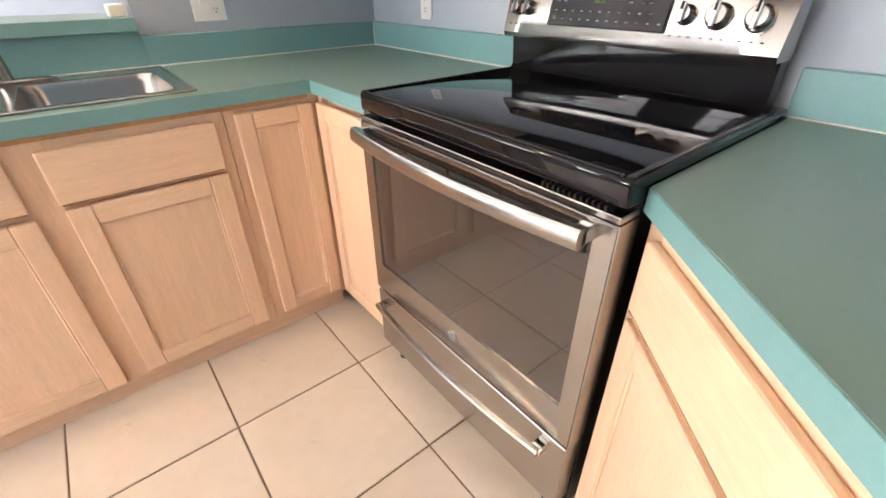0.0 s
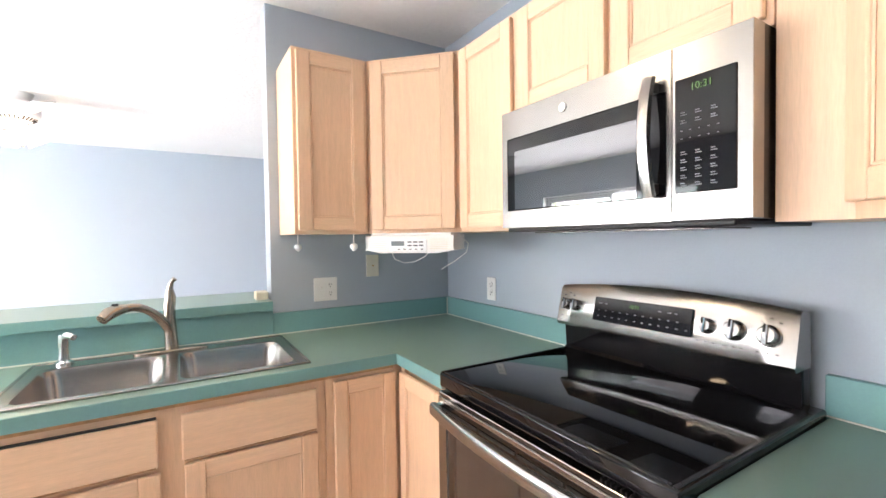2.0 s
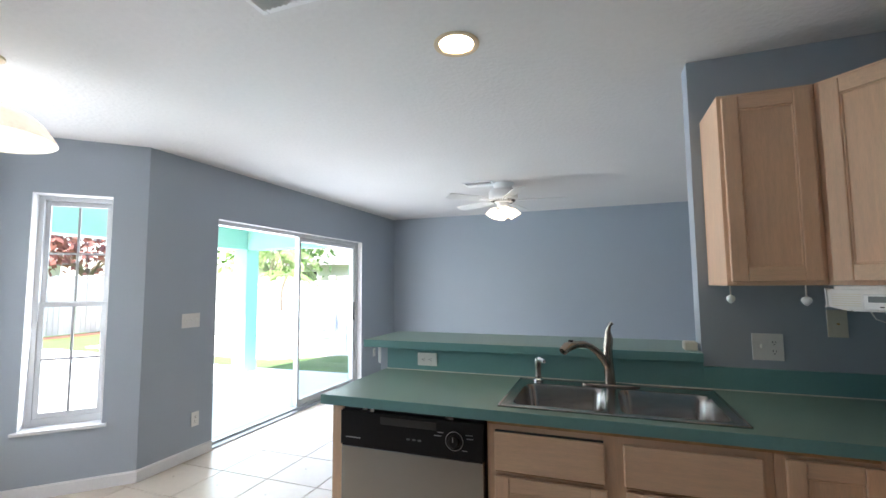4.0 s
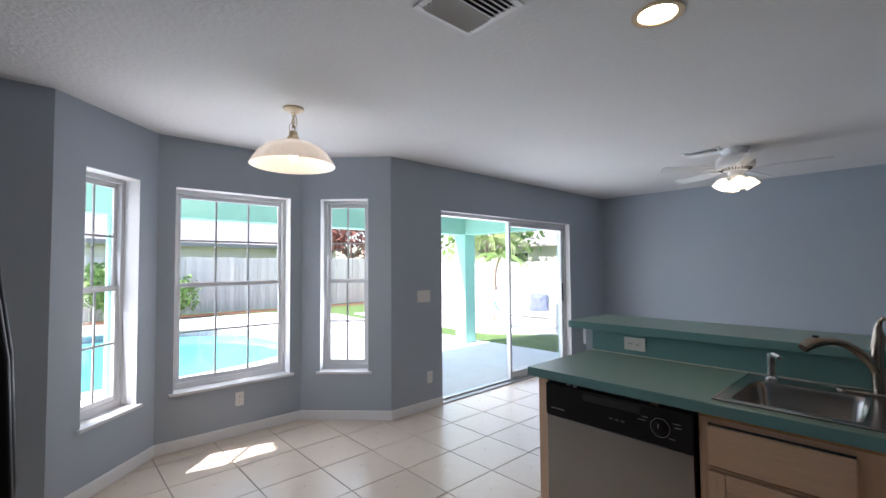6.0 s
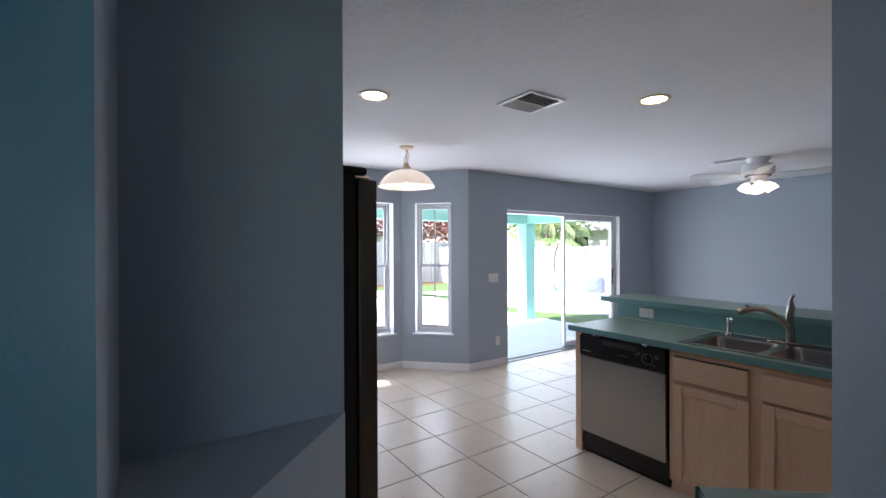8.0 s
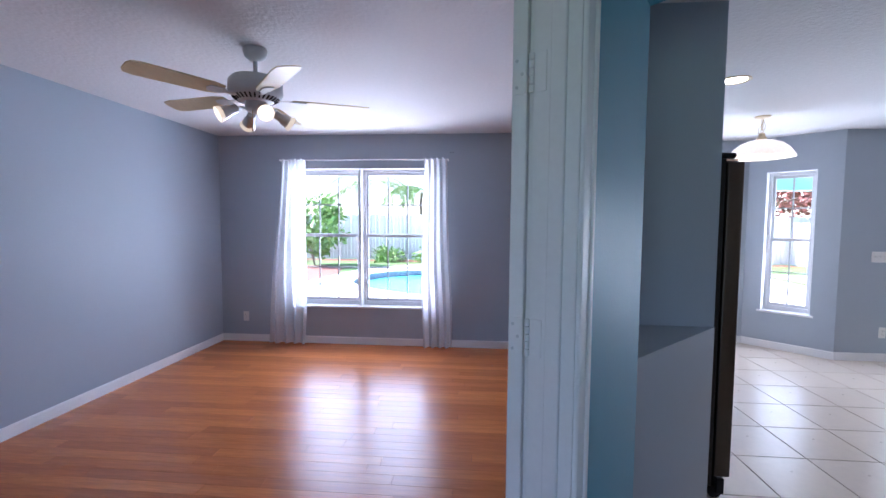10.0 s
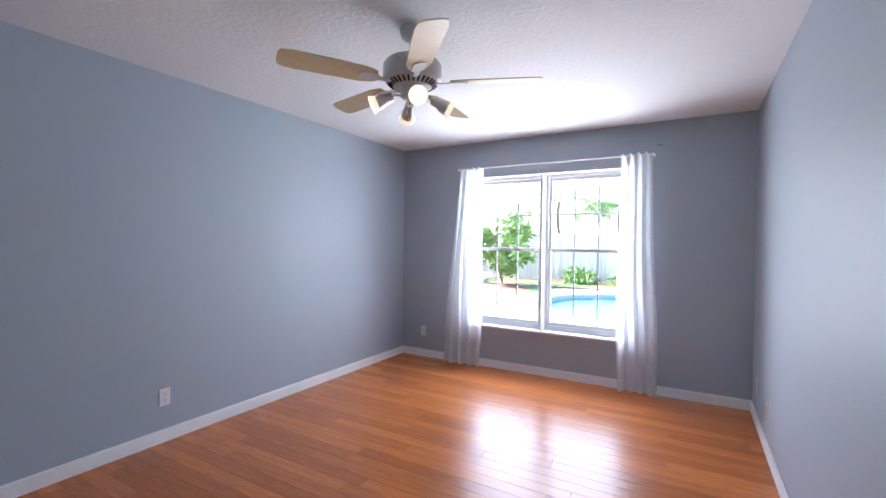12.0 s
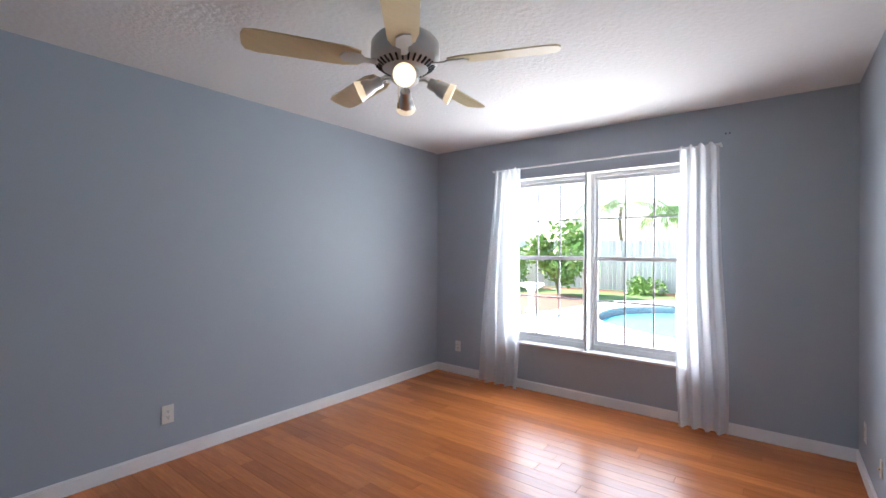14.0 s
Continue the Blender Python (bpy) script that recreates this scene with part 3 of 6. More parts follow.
counter2 = thing("countertop", "green laminate slanted countertop beside the range", "countertop")
P0, P1, P2, P3 = (-0.598, -1.745), (-0.947, -2.152), (-0.605, -2.51), (-0.022, -1.929)
bm = B()
prism(bm, [(-0.022, -1.745), P0, P1, P2, P3], CZ - 0.04, CZ)
part("worktop", bm, LAMINATE, counter2)
bm = B()
box(bm, 0.001, 0.545, -0.003, -0.0002, CZ - 0.041, CZ - 0.0008, 0.0008, front_frame(*P0))
part("edge_band", bm, LAMINATE_EDGE, counter2)
bm = B()
box(bm, -0.022, -0.002, -1.929, -1.734, CZ - 0.02, 1.014, 0.002)
box(bm, 0.0, 0.83, -0.021, -0.001, CZ - 0.02, 1.0145, 0.002, slant_frame(-0.002, -1.925))
part("backsplash", bm, LAMINATE_EDGE, counter2)
bm = B()
box(bm, -0.0265, -0.0222, -1.929, -1.734, CZ, CZ + 0.004, 0.001)
box(bm, 0.01, 0.83, -0.025, -0.0212, CZ, CZ + 0.004, 0.001, slant_frame(-0.002, -1.925))
part("caulk", bm, CAULK, counter2)

bm = B()
box(bm, -2.62, -0.977, 0.0, 0.12, 0, 1.033)
structure("wall_bar", bm, PAINT, "low blue-grey wall under the raised bar", "wall")
bar = thing("bar_top", "green laminate raised bar top in the pass-through", "bar")
bm = B()
box(bm, -2.705, -0.977, -0.045, 0.42, 1.035, 1.075)
part("bar_board", bm, LAMINATE, bar)
bm = B()
box(bm, -2.708, -0.977, -0.048, -0.0452, 1.0345, 1.0742, 0.0008)
box(bm, -2.708, -2.7052, -0.045, 0.42, 1.0345, 1.0742, 0.0008)
part("edge_band", bm, LAMINATE_EDGE, bar)
bracket = thing("corner_bracket", "small white bracket under the bar end", "bracket")
bm = B()
box(bm, -2.655, -2.622, 0.03, 0.07, 0.93, 1.034, 0.003)
part("bracket_body", bm, TRIM, bracket)
stop = thing("cream_box", "small cream plastic box on the bar", "box")
bm = B()
box(bm, -1.04, -0.985, 0.02, 0.085, 1.0755, 1.115, 0.004)
part("lid", bm, IVORY, stop)

# sink: a pressed steel shell with two bowls
sink = thing("kitchen_sink", "double-bowl stainless steel drop-in sink", "sink")
SX0, SX1, SY0, SY1 = -1.791, -0.950, -0.582, -0.066
bowls = ((-1.752, -1.392, -0.545, -0.165), (-1.348, -0.988, -0.545, -0.165))
bm = B()
xs = [SX0, bowls[0][0], bowls[0][1], bowls[1][0], bowls[1][1], SX1]
ys = [SY0, -0.545, -0.165, SY1]
for i in range(5):
    for j in range(3):
        if j == 1 and i in (1, 3):
            continue
        box(bm, xs[i], xs[i + 1], ys[j], ys[j + 1], CZ + 0.0005, CZ + 0.0055)
bmesh.ops.remove_doubles(bm, verts=bm.verts, dist=1e-5)
part("rim", bm, SINK_STEEL, sink)
bm = B()
for a in ((SX0 - 0.004, SX1 + 0.004, SY0 - 0.004, SY0 + 0.006), (SX0 - 0.004, SX1 + 0.004, SY1 - 0.006, SY1 + 0.004), (SX0 - 0.004, SX0 + 0.006, SY0, SY1), (SX1 - 0.006, SX1 + 0.004, SY0, SY1)):
    box(bm, *a, CZ + 0.0003, CZ + 0.008, 0.003, segs=2)
part("raised_lip", bm, SINK_STEEL, sink, smooth=True)


def rounded_rect(x0, x1, y0, y1, r, z, n=5):
    pts = []
    for cx, cy, a0 in ((x1 - r, y1 - r, 0), (x0 + r, y1 - r, 90), (x0 + r, y0 + r, 180), (x1 - r, y0 + r, 270)):
        for k in range(n + 1):
            a = radians(a0 + 90 * k / n)
            pts.append((cx + r * math.cos(a), cy + r * math.sin(a), z))
    return pts


for x0, x1, y0, y1 in bowls:
    bm = B()
    rings = []
    for inset, z, r in ((-0.004, CZ + 0.0058, 0.012), (0.003, CZ + 0.003, 0.045), (0.010, CZ - 0.02, 0.05), (0.016, CZ - 0.13, 0.055), (0.03, CZ - 0.165, 0.06), (0.06, CZ - 0.175, 0.06)):
        rings.append([bm.verts.new(p) for p in rounded_rect(x0 + inset, x1 - inset, y0 + inset, y1 - inset, r, z)])
    for a, b in zip(rings, rings[1:]):
        for k in range(len(a)):
            bm.faces.new((a[k], a[(k + 1) % len(a)], b[(k + 1) % len(a)], b[k]))
    bm.faces.new(rings[-1])
    bowl = part("bowl", bm, SINK_STEEL, sink, smooth=True)
    bm = B()
    lathe(bm, [(0.045, 0.0), (0.045, 0.003), (0.03, 0.004), (0.028, 0.001), (0.0005, 0.001)], 20, Matrix.Translation(((x0 + x1) / 2, (y0 + y1) / 2, CZ - 0.1745)))
    part("strainer", bm, CHROME, bowl, smooth=True)

faucet = thing("faucet", "brushed nickel-bronze pull-out kitchen faucet", "faucet")
FX, FY, FZ = -1.372, -0.112, CZ + 0.006
bm = B()
for v in lathe(bm, [(0.030, 0.0), (0.030, 0.006), (0.026, 0.010), (0.0005, 0.011)], 24).verts:
    v.co = Vector((FX + v.co.x * 4.2, FY + v.co.y * 1.0, FZ + v.co.z))
part("base_plate", bm, NICKEL, faucet, smooth=True)
bm = B()
sweep(bm, [(FX, FY, FZ + 0.008), (FX - 0.002, FY, FZ + 0.06), (FX - 0.006, FY - 0.002, FZ + 0.13), (FX - 0.004, FY + 0.002, FZ + 0.19)], [0.024, 0.023, 0.022, 0.020], 16)
part("body", bm, NICKEL, faucet, smooth=True)
bm = B()
tip = Vector((-1.562, -0.335, 1.118))
sp = []
for k in range(11):
    s = k / 10
    p = Vector((FX - 0.006, FY - 0.004, FZ + 0.085)).lerp(tip, s)
    p.z = FZ + 0.085 + 0.118 * math.sin(math.pi * min(1, s * 0.78)) ** 0.8 * 1.0 + (0.0 if s < 0.78 else -(s - 0.78) * 0.10)
    sp.append(p)
sweep(bm, sp[:8], [0.019, 0.018, 0.0165, 0.0155, 0.015, 0.015, 0.015, 0.016], 14)
part("spout", bm, NICKEL, faucet, smooth=True)
bm = B()
d = (sp[7] - sp[6]).normalized()
sweep(bm, [sp[7], sp[7] + d * 0.03, sp[7] + d * 0.06 + Vector((0, 0, -0.006)), sp[7] + d * 0.085 + Vector((0, 0, -0.022))], [0.016, 0.021, 0.022, 0.018], 14)
head = part("spray_head", bm, NICKEL, faucet, smooth=True)
bm = B()
q = sp[7] + d * 0.035 + Vector((0, 0, 0.0195))
tube(bm, q, q + Vector((0, 0, 0.004)), 0.011, 0.009)
part("spray_button", bm, BLACK_PLASTIC, head)
bm = B()
sweep(bm, [(FX - 0.003, FY + 0.002, FZ + 0.185), (FX + 0.001, FY + 0.004, FZ + 0.215), (FX - 0.001, FY + 0.004, FZ + 0.25), (FX + 0.005, FY, FZ + 0.275), (FX + 0.017, FY - 0.004, FZ + 0.288)], [0.021, 0.019, 0.012, 0.0085, 0.010], 14)
part("lever_handle", bm, NICKEL, faucet, smooth=True)

soap = thing("soap_dispenser", "chrome soap dispenser at the sink's edge", "dispenser")
bm = B()
lathe(bm, [(0.027, 0.0), (0.027, 0.007), (0.017, 0.014), (0.0155, 0.06), (0.018, 0.066), (0.018, 0.108), (0.0005, 0.111)], 18, Matrix.Translation((-1.700, -0.105, FZ)))
part("body", bm, CHROME, soap, smooth=True)
bm = B()
sweep(bm, [(-1.700, -0.105, FZ + 0.097), (-1.685, -0.125, FZ + 0.105), (-1.664, -0.150, FZ + 0.099)], [0.014, 0.013, 0.010], 12)
part("nozzle", bm, CHROME, soap, smooth=True)

# ---- range ----
stove = thing("range", "stainless steel electric range with black glass cooktop", "range")
Y0, Y1 = -1.742, -0.974
bm = B()
box(bm, -0.599, -0.03, Y0 + 0.002, Y1 - 0.002, 0.03, 0.884)
part("body", bm, BLACK, stove)
for yy in (Y0 + 0.05, Y1 - 0.05):
    for xx in (-0.60, -0.08):
        bm = B()
        tube(bm, (xx, yy, 0), (xx, yy, 0.032), 0.018)
        part("foot", bm, BLACK_PLASTIC, stove)
bm = B()
box(bm, -0.648, -0.030, Y0, Y1, 0.886, 0.934, 0.008, segs=3)
top = part("cooktop", bm, BLACK_GLASS, stove, "black glass cooktop", smooth=True)
bm = B()
for a in ((-0.644, -0.637, Y0 + 0.02, Y1 - 0.02), (-0.644, -0.10, Y0 + 0.006, Y0 + 0.016), (-0.644, -0.10, Y1 - 0.016, Y1 - 0.006)):
    box(bm, *a, 0.9335, 0.9365, 0.001)
part("trim", bm, BLACK, top)
bm = B()
box(bm, -0.654, -0.600, Y0 + 0.002, Y1 - 0.004, 0.864, 0.876, 0.002)
trimbar = part("vent_trim", bm, STEEL, stove)
for k in range(12):
    y = Y0 + 0.03 + k * 0.011
    bm = B()
    box(bm, -0.652, -0.622, y, y + 0.004, 0.8765, 0.8855)
    part("vent_fin", bm, BLACK_PLASTIC, stove)
# oven door: steel frame round a dark window
DX0, DX1, DZ0, DZ1 = -0.656, -0.600, 0.322, 0.862
WY0, WY1, WZ0, WZ1 = Y0 + 0.040, Y1 - 0.050, 0.425, 0.838
bm = B()
frame_ring(bm, DX0, DX1, (Y0 + 0.001, Y1 - 0.004, DZ0, DZ1), (WY0, WY1, WZ0, WZ1), 0.003)
door = part("oven_door", bm, STEEL, stove, "brushed stainless oven door")
bm = B()
box(bm, DX0 + 0.004, DX1, WY0 - 0.001, WY1 + 0.001, WZ0 - 0.001, WZ1 + 0.001)
part("oven_window", bm, OVEN_GLASS, door, "dark oven glass")
bm = B()
box(bm, DX0 - 0.001, DX0 + 0.01, WY0 + 0.01, WY1 - 0.01, WZ1 - 0.045, WZ1 + 0.012, 0.002)
part("vent_recess", bm, BLACK, door)
for k in range(4):
    bm = B()
    y = WY0 + 0.05 + k * 0.155
    box(bm, DX0 - 0.004, DX0 - 0.0005, y, y + 0.145, WZ1 - 0.012, WZ1 - 0.004)
    part("vent_louvre", bm, DARK_SLOT, door)


def bowed_handle(bm, x_in, x_out, y0, y1, z, h, n=14, t=0.012):
    prev = None
    for k in range(n + 1):
        s = k / n
        y = y0 + (y1 - y0) * s
        x = x_in - (x_in - x_out) * (1 - (2 * s - 1) ** 2)
        ring = [bm.verts.new((x + dx, y, z + dz)) for dx, dz in ((-t, -h * 0.6), (-t, h * 0.6), (-t * 0.5, h), (t * 0.7, h), (t, h * 0.6), (t, -h * 0.6), (t * 0.7, -h), (-t * 0.5, -h))]
        if prev:
            for i in range(8):
                bm.faces.new((prev[i], prev[(i + 1) % 8], ring[(i + 1) % 8], ring[i]))
        else:
            bm.faces.new(ring[::-1])
        prev = ring
    bm.faces.new(prev)
    return bm


bm = B()
bowed_handle(bm, -0.698, -0.724, Y0 + 0.034, Y1 - 0.045, 0.843, 0.019)
hd = part("handle", bm, STEEL_H, door, "bowed stainless handle", smooth=True)
for y in (Y0 + 0.046, Y1 - 0.057):
    bm = B()
    box(bm, -0.698, -0.654, y - 0.012, y + 0.012, 0.828, 0.858, 0.003)
    part("handle_post", bm, CHROME, door)
bm = B()
tube(bm, (DX0 - 0.003, -1.36, 0.372), (DX0 + 0.002, -1.36, 0.372), 0.016, seg=24)
part("badge", bm, CHROME, door, "round chrome badge")
bm = B()
tube(bm, (DX0 - 0.0038, -1.36, 0.372), (DX0 - 0.002, -1.36, 0.372), 0.012, seg=24)
part("badge_centre", bm, GREY_INK, door)
bm = B()
box(bm, -0.654, -0.600, Y0 + 0.004, Y1 - 0.004, 0.085, 0.310, 0.003)
dr = part("storage_drawer", bm, STEEL, stove, "stainless storage drawer")
bm = B()
bowed_handle(bm, -0.688, -0.708, Y0 + 0.05, Y1 - 0.05, 0.282, 0.010, t=0.009)
part("handle", bm, STEEL_H, dr, smooth=True)
for y in (Y0 + 0.06, Y1 - 0.06):
    bm = B()
    box(bm, -0.688, -0.652, y - 0.014, y + 0.014, 0.273, 0.292, 0.003)
    part("handle_post", bm, CHROME, dr)

# backguard with an arched, leaning control panel
bm = B()
prev = None
N = 20
for k in range(N + 1):
    s = k / N
    y = Y0 + 0.03 + (Y1 - Y0 - 0.03) * s
    arch = 0.022 * (1 - (2 * s - 1) ** 2)
    ring = [bm.verts.new(p) for p in ((-0.122, y, 1.028), (-0.128, y, 1.040), (-0.098, y, 1.158 + arch), (-0.088, y, 1.170 + arch), (-0.045, y, 1.165 + arch), (-0.035, y, 1.028))]
    if prev:
        for i in range(6):
            bm.faces.new((prev[i], prev[(i + 1) % 6], ring[(i + 1) % 6], ring[i]))
    else:
        bm.faces.new(ring[::-1])
    prev = ring
bm.faces.new(prev)
guard = part("control_panel", bm, STEEL, stove, "arched stainless control panel", smooth=True)
bm = B()
prism(bm, [(-0.095, 0.929), (-0.082, 0.944), (-0.088, 1.027), (-0.035, 1.027), (-0.035, 0.929)], Y0 + 0.032, Y1 - 0.004)
for v in bm.verts:
    v.co = Vector((v.co.x, v.co.z, v.co.y))
part("riser", bm, BLACK_GLASS, stove, "glossy black riser")
LEAN = math.degrees(math.atan2(0.03, 0.118))
PANEL = Matrix.Translation((-0.128, 0, 1.040)) @ pose(0, 0, 0, 0, LEAN, 0)


def on_panel(y, h):
    """A spot on the leaning panel, h metres up from its lower edge."""
    return PANEL @ Vector((0, y, h))


bm = B()
box(bm, -0.010, 0.004, -1.472, -1.138, 0.026, 0.106, 0.002, PANEL)
disp = part("display", bm, BLACK_GLASS, guard)
for r, row in enumerate((12, 11)):
    bm = B()
    for k in range(row):
        y = -1.155 - k * 0.027
        box(bm, -0.0108, -0.009, y - 0.010, y - 0.003, 0.041 + r * 0.020, 0.0445 + r * 0.020, 0, PANEL)
    part("key_legend", bm, GREY_INK, disp)
for y in (-1.16, -1.18, -1.37, -1.40, -1.42):
    bm = B()
    box(bm, -0.0108, -0.009, y - 0.01, y, 0.084, 0.087, 0, PANEL)
    part("indicator_mark", bm, GREY_INK, disp)


def writing(text, size, m, material, parent, name="lettering", align="CENTER"):
    cu = bpy.data.curves.new(name, "FONT")
    cu.body, cu.size, cu.extrude, cu.align_x = text, size, 0.0004, align
    cu.materials.append(material)
    ob = new(name, cu)
    ob.parent, ob.matrix_basis = parent, m
    return ob


TEXT_X = Matrix(((0, 0, -1, 0), (-1, 0, 0, 0), (0, 1, 0, 0), (0, 0, 0, 1)))
writing("10:31", 0.017, PANEL @ Matrix.Translation((-0.0112, -1.29, 0.082)) @ TEXT_X, GREEN_LED, disp, "clock_digits")
for y, r in ((-1.018, 0.019), (-1.059, 0.019), (-1.510, 0.020), (-1.578, 0.025), (-1.655, 0.025)):
    m = PANEL @ Matrix.Translation((0, y, 0.066)) @ pose(0, 0, 0, 0, -90, 0)
    bm = B()
    lathe(bm, [(r * 1.08, 0.0005), (r * 1.08, 0.004), (r * 0.98, 0.006), (r * 0.90, 0.020), (r * 0.75, 0.025), (0.0005, 0.026)], 24, m)
    k = part("knob", bm, STEEL, guard, "stainless burner knob", smooth=True)
    bm = B()
    box(bm, -r * 1.0, r * 1.0, -0.005, 0.005, 0.012, 0.034, 0.002, m)
    part("grip", bm, CHROME, k)
    bm = B()
    box(bm, r * 0.2, r * 1.05, -0.0022, 0.0022, 0.0335, 0.0352, 0, m)
    part("pointer", bm, BLACK_PLASTIC, k)
    bm = B()
    for dy in (-0.020, 0.0, 0.022):
        box(bm, -0.0016, 0.0005, y + dy - 0.004, y + dy + 0.003, 0.107 - abs(dy) * 0.4, 0.1095 - abs(dy) * 0.4, 0, PANEL)
        box(bm, -0.0016, 0.0005, y + dy - 0.003, y + dy + 0.003, 0.022, 0.0245, 0, PANEL)
    part("marks", bm, DARK_SLOT, guard)

# ---- microwave ----
mw = thing("microwave", "stainless over-the-range microwave under the oak cabinet", "microwave")
MX, MY0, MY1, MZ0, MZ1 = -0.392, -1.737, -0.982, 1.385, 1.768
bm = B()
box(bm, MX + 0.045, -0.005, MY0 + 0.002, MY1 - 0.002, MZ0, MZ1)
part("body", bm, BLACK, mw)
bm = B()
box(bm, MX - 0.002, -0.02, MY0 + 0.03, MY1 - 0.03, MZ0 - 0.014, MZ0 - 0.0005, 0.003)
base = part("underside", bm, BLACK_PLASTIC, mw)
bm = B()
for y in (-1.62, -1.28):
    box(bm, -0.30, -0.12, y, y + 0.24, MZ0 - 0.019, MZ0 - 0.0145, 0.002)
part("grease_filter", bm, STEEL, base)
DIV = -1.575
GY0, GY1, GZ0, GZ1 = DIV + 0.012, MY1 - 0.028, MZ0 + 0.055, MZ1 - 0.090
bm = B()
frame_ring(bm, MX, MX + 0.044, (DIV + 0.001, MY1, MZ0, MZ1), (GY0, GY1, GZ0, GZ1), 0.0015)
md = part("door", bm, STEEL_H, mw, "stainless microwave door")
bm = B()
box(bm, MX + 0.0015, MX + 0.04, GY0, GY1, GZ0, GZ1, 0.001)
mg = part("window", bm, BLACK_GLASS, md, "dark glass window")
bm = B()
box(bm, MX + 0.0003, MX + 0.004, GY0 + 0.075, GY1 - 0.035, GZ0 + 0.004, GZ1 - 0.045, 0.0005)
part("screen", bm, MICRO_SCREEN, mg, "reflective inner window screen")
bm = B()
prev = None
for k in range(13):
    s = k / 12
    z = MZ0 + 0.055 + s * 0.272
    x = MX - 0.022 - 0.022 * (1 - (2 * s - 1) ** 2)
    ring = [bm.verts.new((x + a, DIV + 0.040 + b, z)) for a, b in ((-0.007, -0.012), (-0.009, 0.0), (-0.007, 0.012), (0.005, 0.014), (0.005, -0.014))]
    if prev:
        for i in range(5):
            bm.faces.new((prev[i], prev[(i + 1) % 5], ring[(i + 1) % 5], ring[i]))
    else:
        bm.faces.new(ring[::-1])
    prev = ring
bm.faces.new(prev)
part("handle", bm, STEEL, md, "bowed stainless handle", smooth=True)
for z in (MZ0 + 0.075, MZ0 + 0.305):
    bm = B()
    box(bm, MX - 0.024, MX + 0.002, DIV + 0.03, DIV + 0.05, z - 0.012, z + 0.012, 0.002)
    part("handle_post", bm, BLACK_PLASTIC, md)
bm = B()
tube(bm, (MX - 0.003, -1.255, MZ1 - 0.045), (MX + 0.002, -1.255, MZ1 - 0.045), 0.013, seg=24)
part("badge", bm, CHROME, md, "round chrome badge")
bm = B()
box(bm, MX, MX + 0.044, MY0, DIV - 0.001, MZ0, MZ1, 0.0015)
mc = part("control_frame", bm, STEEL_H, mw)
bm = B()
box(bm, MX - 0.0025, MX + 0.004, MY0 + 0.028, DIV - 0.008, MZ0 + 0.06, MZ1 - 0.075, 0.002)
keypad = part("keypad", bm, BLACK_GLASS, mc, "black glass keypad")
bm = B()
kz = MZ0 + 0.075
for r in range(10):
    if r == 5:
        continue
    cols = 5 if r in (6, 7) else 3
    for c in range(cols):
        y = DIV - 0.022 - c * (0.094 / cols)
        w = 0.013 if cols == 3 else 0.004
        box(bm, MX - 0.0035, MX - 0.002, y - w, y, kz + r * 0.017, kz + r * 0.017 + 0.0022)
        if cols == 3:
            box(bm, MX - 0.0035, MX - 0.002, y - w * 0.7, y, kz + r * 0.017 + 0.005, kz + r * 0.017 + 0.0075)
part("key_legend", bm, GREY_INK, keypad)
writing("10:31", 0.021, Matrix.Translation((MX - 0.004, DIV - 0.066, MZ1 - 0.105)) @ TEXT_X, GREEN_LED, keypad, "clock_digits")

# ---- dishwasher ----
dw = thing("dishwasher", "stainless dishwasher with a black control panel", "dishwasher")
bm = B()
box(bm, -2.468, -1.842, -0.60, -0.05, 0.02, 0.868)
part("body", bm, BLACK, dw)
bm = B()
box(bm, -2.472, -1.840, -0.640, -0.601, 0.715, 0.858, 0.004, segs=2)
cp = part("control_panel", bm, BLACK_PLASTIC, dw, "black plastic control panel")
bm = B()
box(bm, -2.28, -2.03, -0.6425, -0.638, 0.815, 0.845, 0.002)
part("latch_recess", bm, DARK_SLOT, cp)
bm = B()
lathe(bm, [(0.034, 0.0), (0.034, 0.003), (0.024, 0.004), (0.022, 0.018), (0.019, 0.021), (0.0005, 0.021)], 24, Matrix.Translation((-1.955, -0.640, 0.783)) @ pose(0, 0, 0, 90, 0, 0))
kn = part("dial", bm, BLACK_PLASTIC, cp, smooth=True)
PALE_INK = mat("pale_grey_print", (0.42, 0.42, 0.42), 0.5)
bm = B()
lathe(bm, [(0.0345, 0.0005), (0.0345, 0.0035), (0.0365, 0.0035), (0.0365, 0.0005)], 32, Matrix.Translation((-1.955, -0.640, 0.783)) @ pose(0, 0, 0, 90, 0, 0))
part("dial_ring", bm, PALE_INK, kn, "pale ring round the dial")
bm = B()
box(bm, -1.9565, -1.9535, -0.6625, -0.660, 0.785, 0.803)
part("pointer", bm, PALE_INK, kn)
for dx, dz, w in ((-0.085, 0.012, 0.030), (-0.070, 0.026, 0.024), (0.046, 0.026, 0.030), (0.050, 0.012, 0.026), (0.030, -0.034, 0.022)):
    bm = B()
    box(bm, -1.955 + dx, -1.955 + dx + w, -0.6412, -0.6395, 0.783 + dz, 0.783 + dz + 0.0028)
    part("dial_mark", bm, PALE_INK, cp)
bm = B()
box(bm, -2.445, -2.375, -0.6412, -0.6395, 0.747, 0.751)
part("lettering_bar", bm, PALE_INK, cp)
for k in range(3):
    bm = B()
    box(bm, -2.16 + k * 0.025, -2.145 + k * 0.025, -0.6435, -0.6395, 0.765, 0.772, 0.001)
    part("push_button", bm, GREY_INK, cp)
